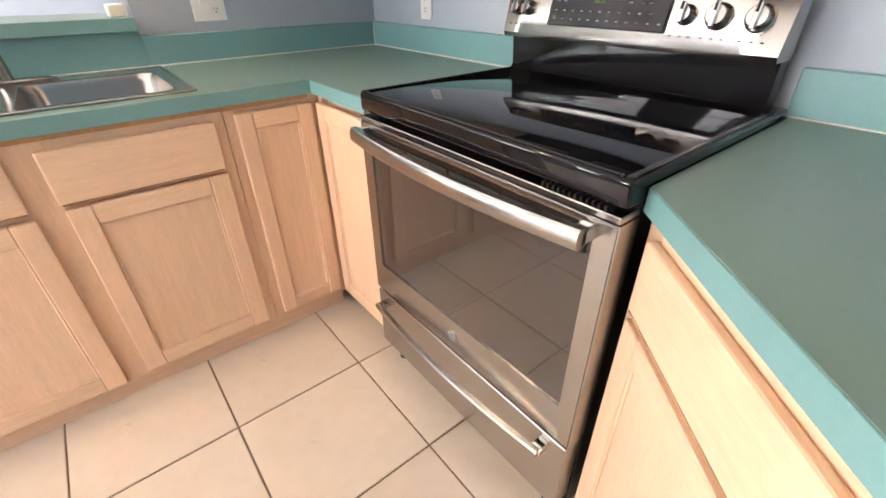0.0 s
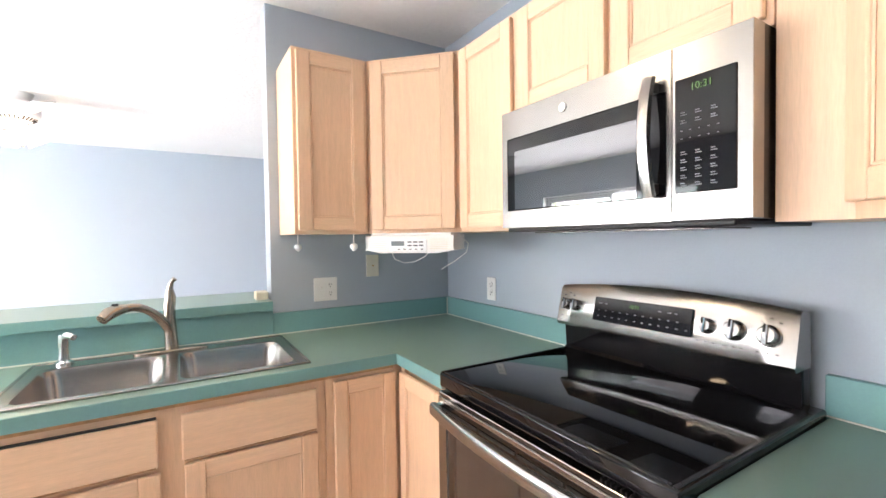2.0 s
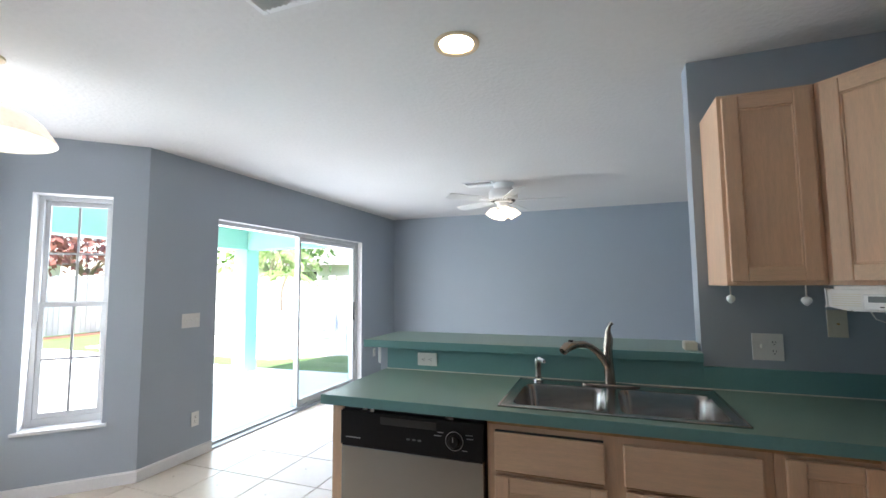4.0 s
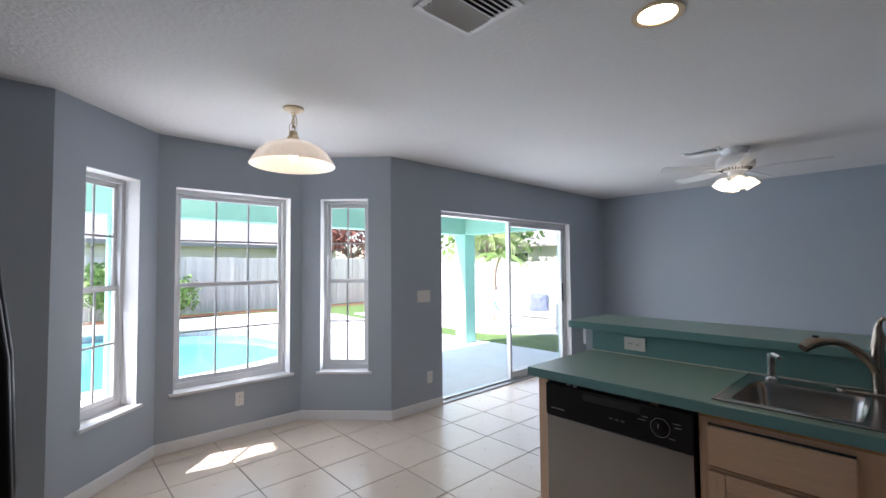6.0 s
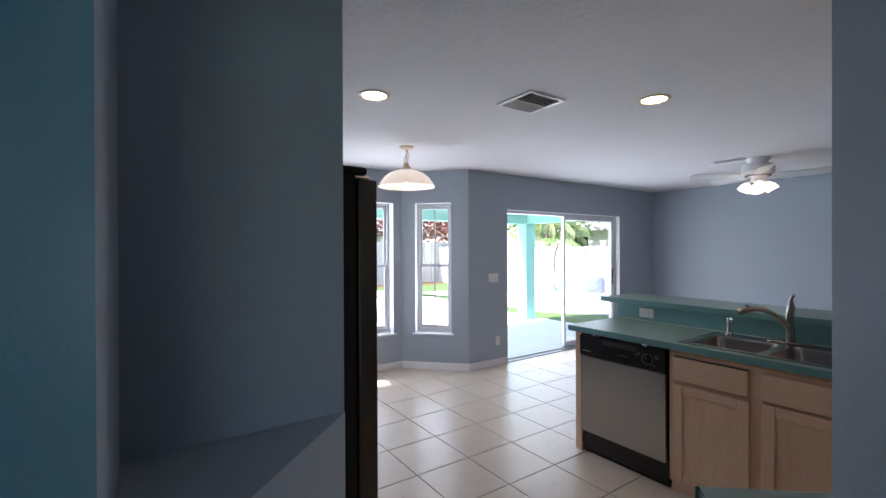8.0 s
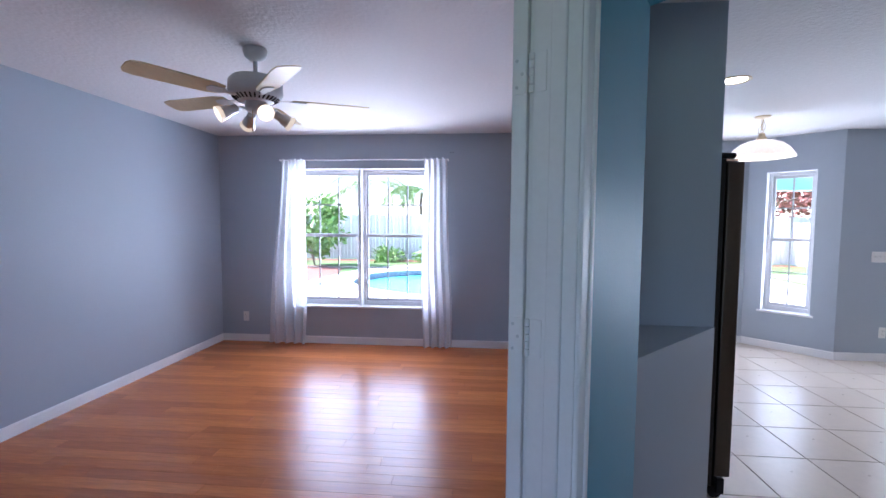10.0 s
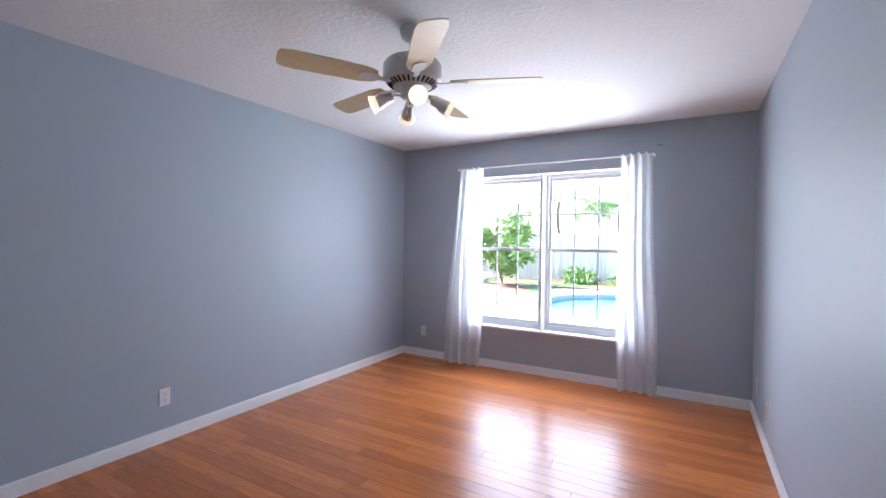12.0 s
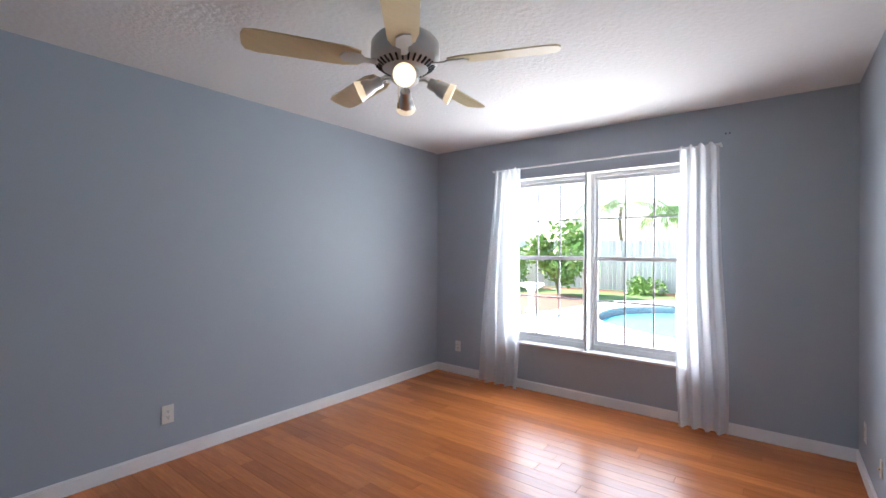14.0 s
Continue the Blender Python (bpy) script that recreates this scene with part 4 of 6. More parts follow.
for x in (-2.36, -1.985):
    bm = B()
    box(bm, x - 0.011, x + 0.011, -0.628, -0.612, 0.8605, 0.8735, 0.001)
    part("mounting_tab", bm, CHROME, dw, "small steel mounting tab")
# dark strip stands for the shade between dishwasher and counter
bm = B()
box(bm, -2.47, -1.842, -0.612, -0.606, 0.859, 0.8735)
part("top_gap_shade", bm, DARK_SLOT, dw)
bm = B()
box(bm, -2.470, -1.842, -0.636, -0.601, 0.165, 0.712, 0.004, segs=2)
part("door_panel", bm, STEEL_H, dw, "brushed stainless door panel")
bm = B()
box(bm, -2.468, -1.845, -0.585, -0.56, 0.0, 0.16)
part("kick_plate", bm, BLACK_PLASTIC, dw)
bm = B()
for x in (-2.33, -1.98):
    box(bm, x, x + 0.02, -0.636, -0.61, 0.860, 0.872)
part("mounting_tab", bm, CHROME, dw)
end = thing("end_panel", "pickled oak panel at the peninsula's end", "panel")
bm = B()
box(bm, -2.530, -2.476, -0.614, -0.025, 0, 0.872, 0.002)
part("board", bm, OAK, end)

# ---- refrigerator ----
fr = thing("refrigerator", "dark-sided refrigerator with stainless doors in the alcove", "refrigerator", Matrix.Translation((0.044, 0.024, 0)))
bm = B()
box(bm, -2.905, -2.010, -3.32, -2.625, 0.075, 1.775, 0.004)
part("cabinet_body", bm, DARK_GREY, fr)
bm = B()
box(bm, -2.905, -2.010, -3.32, -2.575, 1.776, 1.806, 0.012, segs=3)
part("top_cover", bm, BLACK_PLASTIC, fr)
bm = B()
box(bm, -2.07, -2.025, -2.64, -2.56, 1.762, 1.776, 0.003)
part("hinge", bm, CHROME, fr)
for x0, x1, nm in ((-2.452, -2.012, "fridge_door"), (-2.903, -2.456, "freezer_door")):
    bm = B()
    box(bm, x0, x1, -2.615, -2.535, 0.125, 1.760, 0.008, segs=3)
    fd = part(nm, bm, STEEL_DARK, fr, "dull stainless door", smooth=True)
    bm = B()
    hx = x0 + 0.05 if nm == "fridge_door" else x1 - 0.05
    sweep(bm, [(hx, -2.535, 0.52), (hx, -2.50, 0.56), (hx, -2.475, 0.75), (hx, -2.465, 1.0), (hx, -2.475, 1.25), (hx, -2.50, 1.44), (hx, -2.535, 1.48)], 0.014, 10)
    part("handle", bm, BLACK_PLASTIC, fd, "bowed black handle", smooth=True)
bm = B()
box(bm, -2.900, -2.015, -2.60, -2.56, 0.03, 0.115, 0.003)
part("toe_grille", bm, BLACK_PLASTIC, fr)
for x in (-2.045, -2.87):
    bm = B()
    tube(bm, (x - 0.018, -2.60, 0.036), (x + 0.018, -2.60, 0.036), 0.034, seg=20)
    part("roller", bm, BLACK_PLASTIC, fr, smooth=True)

# ---- small kitchen things ----
radio = thing("under_cabinet_radio", "white under-cabinet radio with a grey display", "radio", Matrix.Translation((-0.478, -0.512, 1.377)) @ pose(0, 0, 0, 0, 0, -45))
bm = B()
prism(bm, [(-0.185, -0.012), (-0.183, -0.068), (-0.12, -0.082), (0.12, -0.082), (0.183, -0.068), (0.185, -0.012)], -0.10, 0.12)
for v in bm.verts:
    v.co = Vector((v.co.x, v.co.z, v.co.y))
bmesh.ops.bevel(bm, geom=list(bm.edges), offset=0.004, segments=2, affect="EDGES")
rb = part("case", bm, WHITE_PLASTIC, radio, smooth=True)
bm = B()
box(bm, -0.17, 0.17, -0.08, 0.11, -0.012, 0.0, 0.002)
part("mount", bm, WHITE_PLASTIC, radio)
bm = B()
box(bm, -0.085, 0.075, -0.106, -0.0995, -0.076, -0.026, 0.003)
fp = part("face_plate", bm, TRIM, radio)
bm = B()
box(bm, -0.072, -0.018, -0.1075, -0.105, -0.052, -0.033)
part("display", bm, mat("grey_lcd", (0.20, 0.23, 0.24), 0.2), fp)
bm = B()
for r in range(2):
    for k in range(3):
        box(bm, -0.004 + k * 0.024, 0.014 + k * 0.024, -0.108, -0.105, -0.040 - r * 0.014, -0.034 - r * 0.014, 0.001)
for k in range(5):
    box(bm, -0.045 + k * 0.024, -0.035 + k * 0.024, -0.1075, -0.105, -0.068, -0.064)
part("buttons", bm, GREY_INK, fp)
for x in (-0.168, 0.088):
    bm = B()
    for k in range(6):
        box(bm, x, x + 0.075, -0.1012, -0.0995, -0.026 - k * 0.0075 - 0.0022, -0.026 - k * 0.0075)
    part("speaker_grille", bm, IVORY, radio)
cord = thing("radio_cord", "thin white cord hanging under the radio", "cord")
bm = B()
sweep(bm, [(-0.55, -0.42, 1.296), (-0.54, -0.43, 1.265), (-0.50, -0.44, 1.248), (-0.46, -0.46, 1.252), (-0.43, -0.50, 1.275), (-0.42, -0.52, 1.296)], 0.0022, 6)
part("cable", bm, WHITE_PLASTIC, cord)
bm = B()
sweep(bm, [(-0.31, -0.60, 1.36), (-0.27, -0.60, 1.33), (-0.26, -0.57, 1.29), (-0.29, -0.52, 1.25), (-0.33, -0.50, 1.225), (-0.34, -0.49, 1.215)], 0.0025, 6)
part("plug_lead", bm, WHITE_PLASTIC, cord)
for x, y in ((-0.872, -0.10), (-0.672, -0.285)):
    hk = thing("cabinet_hook", "white hook with a knob under the wall cabinet", "hook", Matrix.Translation((x, y, UB)), group="cabinet hooks")
    bm = B()
    tube(bm, (0, 0, -0.045), (0, 0, 0), 0.003, seg=8)
    part("stem", bm, WHITE_PLASTIC, hk)
    bm = B()
    lathe(bm, [(0.0005, -0.078), (0.007, -0.074), (0.015, -0.064), (0.017, -0.056), (0.014, -0.047), (0.004, -0.042), (0.0005, -0.042)], 16)
    part("knob", bm, TRIM, hk, smooth=True)


def wall_plate(label, m, w=0.07, h=0.115, kinds=("duplex",), material=None):
    """Cover plate whose back lies on local y = 0 and which faces -y."""
    pl = thing("wall_plate", label, "wall plate", m, group="wall plates")
    bm = B()
    box(bm, -w / 2, w / 2, -0.006, -0.0005, -h / 2, h / 2, 0.002)
    cover = part("cover", bm, material or WHITE_PLASTIC, pl)
    n = len(kinds)
    for i, kd in enumerate(kinds):
        x = (i - (n - 1) / 2) * 0.046
        if kd == "duplex":
            for z in (-0.02, 0.02):
                bm = B()
                tube(bm, (x, -0.0085, z), (x, -0.005, z), 0.0155, seg=16)
                o = part("socket", bm, material or WHITE_PLASTIC, cover)
                bm = B()
                box(bm, x - 0.0065, x - 0.0045, -0.0092, -0.008, z - 0.001, z + 0.008)
                box(bm, x + 0.0045, x + 0.0065, -0.0092, -0.008, z - 0.001, z + 0.007)
                tube(bm, (x, -0.0092, z - 0.008), (x, -0.008, z - 0.008), 0.0028, seg=8)
                part("slot", bm, DARK_SLOT, o)
        elif kd == "switch":
            bm = B()
            box(bm, x - 0.005, x + 0.005, -0.018, -0.005, -0.004, 0.012, 0.001)
            part("toggle", bm, material or WHITE_PLASTIC, cover)
        else:
            bm = B()
            tube(bm, (x, -0.014, 0), (x, -0.005, 0), 0.005, seg=10)
            part("jack", bm, BRASS, cover)
    return pl


ON_Y, ON_X = pose(0, 0, 0), pose(0, 0, 0, 0, 0, -90)
FACE_EAST = pose(0, 0, 0, 0, 0, 90)
wall_plate("white switch and outlet plate over the backsplash", Matrix.Translation((-0.722, -0.001, 1.108)), 0.116, 0.116, ("switch", "duplex"))
wall_plate("ivory cable jack plate under the corner cabinet", Matrix.Translation((-0.472, -0.001, 1.214)), 0.07, 0.114, ("jack",), IVORY)
wall_plate("white outlet on the range wall", Matrix.Translation((-0.001, -0.415, 1.096)) @ ON_X)
wall_plate("white outlet lying sideways on the bar's backsplash", Matrix.Translation((-2.317, -0.0225, 0.978)) @ pose(0, 0, 0, 0, 90, 0), material=WHITE_PLASTIC)
wall_plate("wide white switch plate beside the sliding door", Matrix.Translation((-4.569, 0.363, 1.113)) @ FACE_EAST, 0.165, 0.115, ("switch", "switch", "switch"))
wall_plate("white outlet low on the sliding door wall", Matrix.Translation((-4.569, 0.435, 0.308)) @ FACE_EAST)
wall_plate("white outlet under the bay window", Matrix.Translation((-5.169, -1.172, 0.302)) @ FACE_EAST)
wall_plate("white outlet beside the family room corner", Matrix.Translation((-4.569, 3.42, 0.40)) @ FACE_EAST)


# ---- windows and doors ----
def window(name, label, m, w, h, z0, cols, sill=True, depth=0.11):
    """Single-hung window in an opening w by h; local x along the wall, -y into the room, y = 0 the room face."""
    win = tagged(new(name), label, "window", kind="structure")
    win.matrix_basis = m
    y = depth
    bm = B()
    f = 0.035
    for a in ((0.001, f, z0, z0 + h), (w - f, w - 0.001, z0, z0 + h), (f, w - f, z0, z0 + f + 0.015), (f, w - f, z0 + h - f, z0 + h)):
        box(bm, a[0], a[1], y, y + 0.055, a[2], a[3], 0.002)
    part("window_frame", bm, ALU, win)
    mid = z0 + h * 0.515
    for nm, a, b, yy in (("lower_sash", z0 + f + 0.016, mid + 0.018, y + 0.008), ("upper_sash", mid - 0.012, z0 + h - f - 0.001, y + 0.030)):
        bm = B()
        g = 0.028
        x0, x1 = f + 0.001, w - f - 0.001
        for c in ((x0, x0 + g, a, b), (x1 - g, x1, a, b), (x0 + g, x1 - g, a, a + g + 0.006), (x0 + g, x1 - g, b - g - 0.006, b)):
            box(bm, c[0], c[1], yy, yy + 0.018, c[2], c[3], 0.002)
        sash = part(nm, bm, ALU, win)
        bm = B()
        for k in range(1, cols):
            x = x0 + g + (x1 - x0 - 2 * g) * k / cols
            box(bm, x - 0.0075, x + 0.0075, yy + 0.004, yy + 0.014, a + g, b - g)
        box(bm, x0 + g, x1 - g, yy + 0.0035, yy + 0.0145, (a + b) / 2 - 0.0075, (a + b) / 2 + 0.0075)
        part("muntin", bm, MUNTIN, sash)
        bm = B()
        box(bm, x0 + g - 0.003, x1 - g + 0.003, yy + 0.007, yy + 0.010, a + g, b - g)
        p = part("pane", bm, PANE, sash)
        p.visible_shadow = False
    bm = B()
    box(bm, w * 0.5 - 0.03, w * 0.5 + 0.03, y - 0.004, y + 0.008, mid + 0.004, mid + 0.016, 0.002)
    part("latch", bm, ALU, win)
    bm = B()
    t = 0.004
    box(bm, 0.0002, t, 0.001, y - 0.0005, z0, z0 + h)
    box(bm, w - t, w - 0.0002, 0.001, y - 0.0005, z0, z0 + h)
    box(bm, t, w - t, 0.001, y - 0.0005, z0 + h - t, z0 + h - 0.0002)
    part("reveal", bm, TRIM, win)
    if sill:
        bm = B()
        box(bm, -0.03, w + 0.03, -0.028, y - 0.0005, z0 - 0.020, z0 + 0.003, 0.004, segs=2)
        part("window_sill", bm, MARBLE, win)
    return win


window("window_1", "narrow white window in the slanted bay wall", Matrix.Translation((-5.044, -0.504, 0)) @ pose(0, 0, 0, 0, 0, 45), 0.455, 1.61, 0.44, 2)
window("window_2", "wide white window with muntins in the bay", Matrix.Translation((-5.17, -1.66, 0)) @ FACE_EAST, 0.925, 1.61, 0.44, 3)
window("window_3", "narrow white window in the slanted bay wall", Matrix.Translation((-4.722, -2.228, 0)) @ pose(0, 0, 0, 0, 0, 135), 0.454, 1.61, 0.44, 2)
window("window_4", "half of the white bedroom double window", Matrix.Translation((-4.60, -6.045, 0)) @ FACE_EAST, 0.825, 1.61, 0.45, 3, False)
window("window_5", "half of the white bedroom double window", Matrix.Translation((-4.60, -5.21, 0)) @ FACE_EAST, 0.825, 1.61, 0.45, 3, False)
bm = B()
box(bm, -4.775, -4.70, -5.237, -5.197, 0.45, 2.06, 0.003)
structure("window_mullion", bm, ALU, "white post between the bedroom windows", "window")
bm = B()
box(bm, -4.705, -4.572, -6.075, -4.355, 0.432, 0.453, 0.004, segs=2)
structure("window_sill", bm, MARBLE, "white sill under the bedroom window", "sill")

# sliding door
sl = tagged(new("door_slider"), "white aluminium sliding glass door to the patio", "sliding door", kind="structure")
sl.matrix_basis = Matrix.Translation((-4.57, 0.605, 0)) @ FACE_EAST
W, HS = 2.465, 1.99
bm = B()
for a in ((0.0, 0.04, 0.0, HS), (W - 0.04, W, 0.0, HS), (0.04, W - 0.04, HS - 0.04, HS), (0.04, W - 0.04, 0.0, 0.03)):
    box(bm, a[0], a[1], 0.07, 0.17, a[2], a[3], 0.002)
part("door_frame", bm, ALU, sl)
bm = B()
box(bm, 0.0, W, 0.0, 0.069, -0.004, 0.012, 0.003)
part("track", bm, mat("dull_aluminium_track", (0.35, 0.35, 0.36), 0.4, 0.8), sl)
bm = B()
for a, b in ((0.0002, 0.004), (W - 0.004, W - 0.0002)):
    box(bm, a, b, 0.001, 0.069, 0.0, HS)
box(bm, 0.004, W - 0.004, 0.001, 0.069, HS - 0.004, HS - 0.0002)
part("reveal", bm, TRIM, sl)
for nm, x0, x1, y in (("fixed_leaf", 1.225, W - 0.041, 0.125), ("sliding_leaf", 1.210, W - 0.06, 0.085)):
    bm = B()
    g = 0.034
    for c in ((x0, x0 + g, 0.032, HS - 0.042), (x1 - g, x1, 0.032, HS - 0.042), (x0 + g, x1 - g, 0.032, 0.032 + 0.07), (x0 + g, x1 - g, HS - 0.092, HS - 0.042)):
        box(bm, c[0], c[1], y, y + 0.03, c[2], c[3], 0.002)
    leaf = part(nm, bm, ALU, sl)
    bm = B()
    box(bm, x0 + g - 0.004, x1 - g + 0.004, y + 0.012, y + 0.016, 0.10, HS - 0.09)
    p = part("pane", bm, PANE, leaf)
    p.visible_shadow = False
bm = B()
box(bm, W - 0.095, W - 0.075, 0.072, 0.084, 0.90, 1.15, 0.003)
part("door_pull", bm, BLACK_PLASTIC, sl)

# bedroom door: jamb, casing and the open leaf
door1 = tagged(new("door_1"), "white bedroom door standing open past its jamb", "door", kind="structure")
bm = B()
box(bm, -0.017, 0.0, -DOOR_T - 0.004, 0.004, 0, 2.05, 0.001, DOOR)
box(bm, 0.0005, 0.012, -0.062, -0.026, 0, 2.05, 0.002, DOOR)
part("jamb", bm, TRIM, door1)
bm = B()
box(bm, DOOR_W, DOOR_W + 0.017, -DOOR_T - 0.004, 0.004, 0, 2.05, 0.001, DOOR)
part("jamb", bm, TRIM, door1)
bm = B()
box(bm, 0.0, DOOR_W, -DOOR_T - 0.004, 0.004, 2.052, 2.0695, 0.001, DOOR)
part("head_jamb", bm, TRIM, door1)
bm = B()
for u0, u1, t in ((-0.078, -0.061, 0.016), (-0.061, -0.026, 0.011), (-0.026, -0.007, 0.014)):
    box(bm, u0, u1, 0.0005, t, 0, 2.115 + u0 * 0.6, 0.003, DOOR)
part("casing", bm, TRIM, door1)
bm = B()
box(bm, -0.007, DOOR_W + 0.06, 0.0005, 0.014, 2.058, 2.115, 0.003, DOOR)
part("head_casing", bm, TRIM, door1)
bm = B()
box(bm, -0.092, -0.020, -DOOR_T - 0.0245, -DOOR_T - 0.0045, 0, 2.10, 0.003, DOOR)
part("casing", bm, TRIM, door1)
LEAF_M = Matrix.Translation((-0.704, -3.723, 0)) @ pose(0, 0, 0, 0, 0, 163)
bm = B()
box(bm, 0, 0.62, 0, 0.035, 0.012, 2.045, 0.002, LEAF_M)
leaf = part("door_leaf", bm, TRIM, door1, "white painted hinged door leaf")
for z in (1.79, 1.175, 0.25):
    bm = B()
    box(bm, -0.0025, 0.0005, 0.003, 0.033, z - 0.045, z + 0.045, 0.0005, LEAF_M)
    box(bm, 0.0002, 0.003, -DOOR_T + 0.002, -DOOR_T + 0.030, z - 0.045, z + 0.045, 0.0005, DOOR)
    for k in range(5):
        zz = z - 0.045 + k * 0.018
        tube(bm, (-0.697, -3.714, zz + 0.001), (-0.697, -3.714, zz + 0.017), 0.0065, seg=10)
    hg = part("hinge", bm, TRIM, door1, "painted-over butt hinge")
    for dz in (-0.03, 0.0, 0.03):
        bm = B()
        p = LEAF_M @ Vector((-0.0028, 0.012 + (0.012 if dz else 0), z + dz))
        tube(bm, p, p + Vector((0.0015, 0, 0)), 0.004, seg=8)
        part("screw", bm, ALU, hg)


# ---- baseboards ----
def base_run(name, pts, label):
    bm = B()
    for (ax, ay), (bx, by) in zip(pts, pts[1:]):
        a, b = Vector((ax, ay, 0)), Vector((bx, by, 0))
        d = (b - a)
        m = Matrix.Translation(a) @ pose(0, 0, 0, 0, 0, math.degrees(math.atan2(d.y, d.x)))
        box(bm, -0.004, d.length + 0.004, 0.0005, 0.013, 0.0, 0.076, 0.001, m)
        box(bm, -0.004, d.length + 0.004, 0.0005, 0.009, 0.0765, 0.086, 0.003, m)
    return structure(name, bm, TRIM, label, "baseboard")


base_run("baseboard_bay", [(-4.57, 0.600), (-4.57, -0.03), (-5.17, -0.63), (-5.17, -1.78), (-4.57, -2.38), (-4.57, -3.37)], "white baseboard round the bay")
base_run("baseboard_family", [(0.6, 4.07), (-4.57, 4.07), (-4.57, 3.075)], "white family room baseboard")
base_run("baseboard_wing_wall", [(-1.20, -3.303), (-1.768, -2.727)][::-1], "white baseboard on the wing wall")
base_run("baseboard_bedroom_north", [(-1.20, -3.44), (-4.60, -3.44)], "white bedroom baseboard under the plain side wall")
base_run("baseboard_bedroom_west", [(-4.60, -3.44), (-4.60, -6.92)], "white bedroom baseboard under the window")
base_run("baseboard_bedroom_south", [(-4.60, -6.92), (0.9, -6.92)], "white bedroom baseboard along the far side")


# ---- ceiling fixtures ----
def downlight(x, y):
    d = thing("recessed_light", "round recessed ceiling light with a white trim ring, lit", "ceiling light", Matrix.Translation((x, y, H)), group="recessed lights")
    bm = B()
    lathe(bm, [(0.100, -0.0005), (0.100, -0.006), (0.085, -0.009), (0.075, -0.004), (0.075, -0.0005)], 32)
    part("trim_ring", bm, CREAM, d, smooth=True)
    bm = B()
    lathe(bm, [(0.074, -0.002), (0.06, -0.004), (0.0005, -0.005)], 32)
    part("lamp", bm, BULB, d, "glowing lamp", smooth=True)
    lamp = new("spot_glow", bpy.data.lights.new("spot_glow", "SPOT"))
    lamp.data.energy, lamp.data.spot_size, lamp.data.spot_blend, lamp.data.shadow_soft_size, lamp.data.color = 1.0, radians(125), 0.6, 0.07, (1.0, 0.78, 0.52)
    lamp.location = (x, y, H - 0.02)


downlight(-2.89, -2.08)
downlight(-1.955, -0.555)


def ceiling_vent(label, x, y, w, l, turn=0.0, n=8):
    v = thing("ceiling_vent", label, "air vent", Matrix.Translation((x, y, H)) @ pose(0, 0, 0, 0, 0, turn), group="ceiling vents")
    bm = B()
    for a in ((-w / 2, w / 2, -l / 2, -l / 2 + 0.03), (-w / 2, w / 2, l / 2 - 0.03, l / 2), (-w / 2, -w / 2 + 0.03, -l / 2 + 0.03, l / 2 - 0.03), (w / 2 - 0.03, w / 2, -l / 2 + 0.03, l / 2 - 0.03)):
        box(bm, *a, -0.010, -0.0005, 0.002)
    part("frame", bm, TRIM, v)
    # near-black sheet behind the slats, in place of the duct's own shade
    bm = B()
    box(bm, -w / 2 + 0.03, w / 2 - 0.03, -l / 2 + 0.03, l / 2 - 0.03, -0.0025, -0.0005)
    part("duct_shade", bm, DARK_SLOT, v)
    for k in range(n):
        yy = -l / 2 + 0.042 + (l - 0.084) * k / (n - 1)
        tilt = -33 if yy > 0 else 33
        bm = B()
        box(bm, -w / 2 + 0.03, w / 2 - 0.03, -0.0135, 0.0135, -0.001, 0.001, 0, Matrix.Translation((0, yy, -0.012)) @ pose(0, 0, 0, tilt, 0, 0))
        part("slat", bm, TRIM, v)
    return v


ceiling_vent("white louvred ceiling vent over the nook", -2.43, -1.185, 0.32, 0.31, 90, 10)
ceiling_vent("white louvred ceiling vent beside the family room fan", -2.565, 2.06, 0.32, 0.22, 0, 6)

# pendant
pd = thing("pendant_lamp", "pendant lamp with a white alabaster glass bowl on a chain", "pendant lamp", Matrix.Translation((-3.975, -1.23, H)))
bm = B()
lathe(bm, [(0.066, -0.0005), (0.066, -0.010), (0.050, -0.020), (0.012, -0.026), (0.0005, -0.027)], 28)
part("canopy", bm, CREAM, pd, smooth=True)
for k in range(5):
    bm = B()
    z = -0.036 - k * 0.024
    c, s = (1, 0) if k % 2 else (0, 1)
    sweep(bm, [(0.010 * math.cos(a) * c, 0.010 * math.cos(a) * s, z + 0.018 * math.sin(a)) for a in (2 * math.pi * i / 12 for i in range(13))], 0.0024, 6)
    part("chain_link", bm, BRASS, pd, smooth=True)
bm = B()
sweep(bm, [(0.004, 0, -0.026), (0.018, 0.01, -0.06), (0.03, 0.012, -0.10), (0.022, 0.0, -0.14), (0.004, 0, -0.155)], 0.0025, 6)
sweep(bm, [(-0.004, 0, -0.08), (-0.03, -0.012, -0.105), (-0.035, -0.01, -0.145), (-0.02, 0, -0.17)], 0.0025, 6)
part("cord", bm, BRASS, pd)
bm = B()
lathe(bm, [(0.0005, -0.150), (0.022, -0.152), (0.028, -0.165), (0.026, -0.180), (0.038, -0.192), (0.044, -0.215), (0.060, -0.222)], 24)
part("holder", bm, CREAM, pd, smooth=True)
bm = B()
prof = [(0.045, -0.216), (0.10, -0.226), (0.165, -0.253), (0.215, -0.295), (0.245, -0.338), (0.265, -0.372), (0.265, -0.377), (0.240, -0.343), (0.209, -0.301), (0.160, -0.260), (0.098, -0.233), (0.045, -0.223)]
lathe(bm, prof, 40)
shade = part("shade", bm, FROST, pd, "white alabaster glass bowl shade", smooth=True)
bm = B()
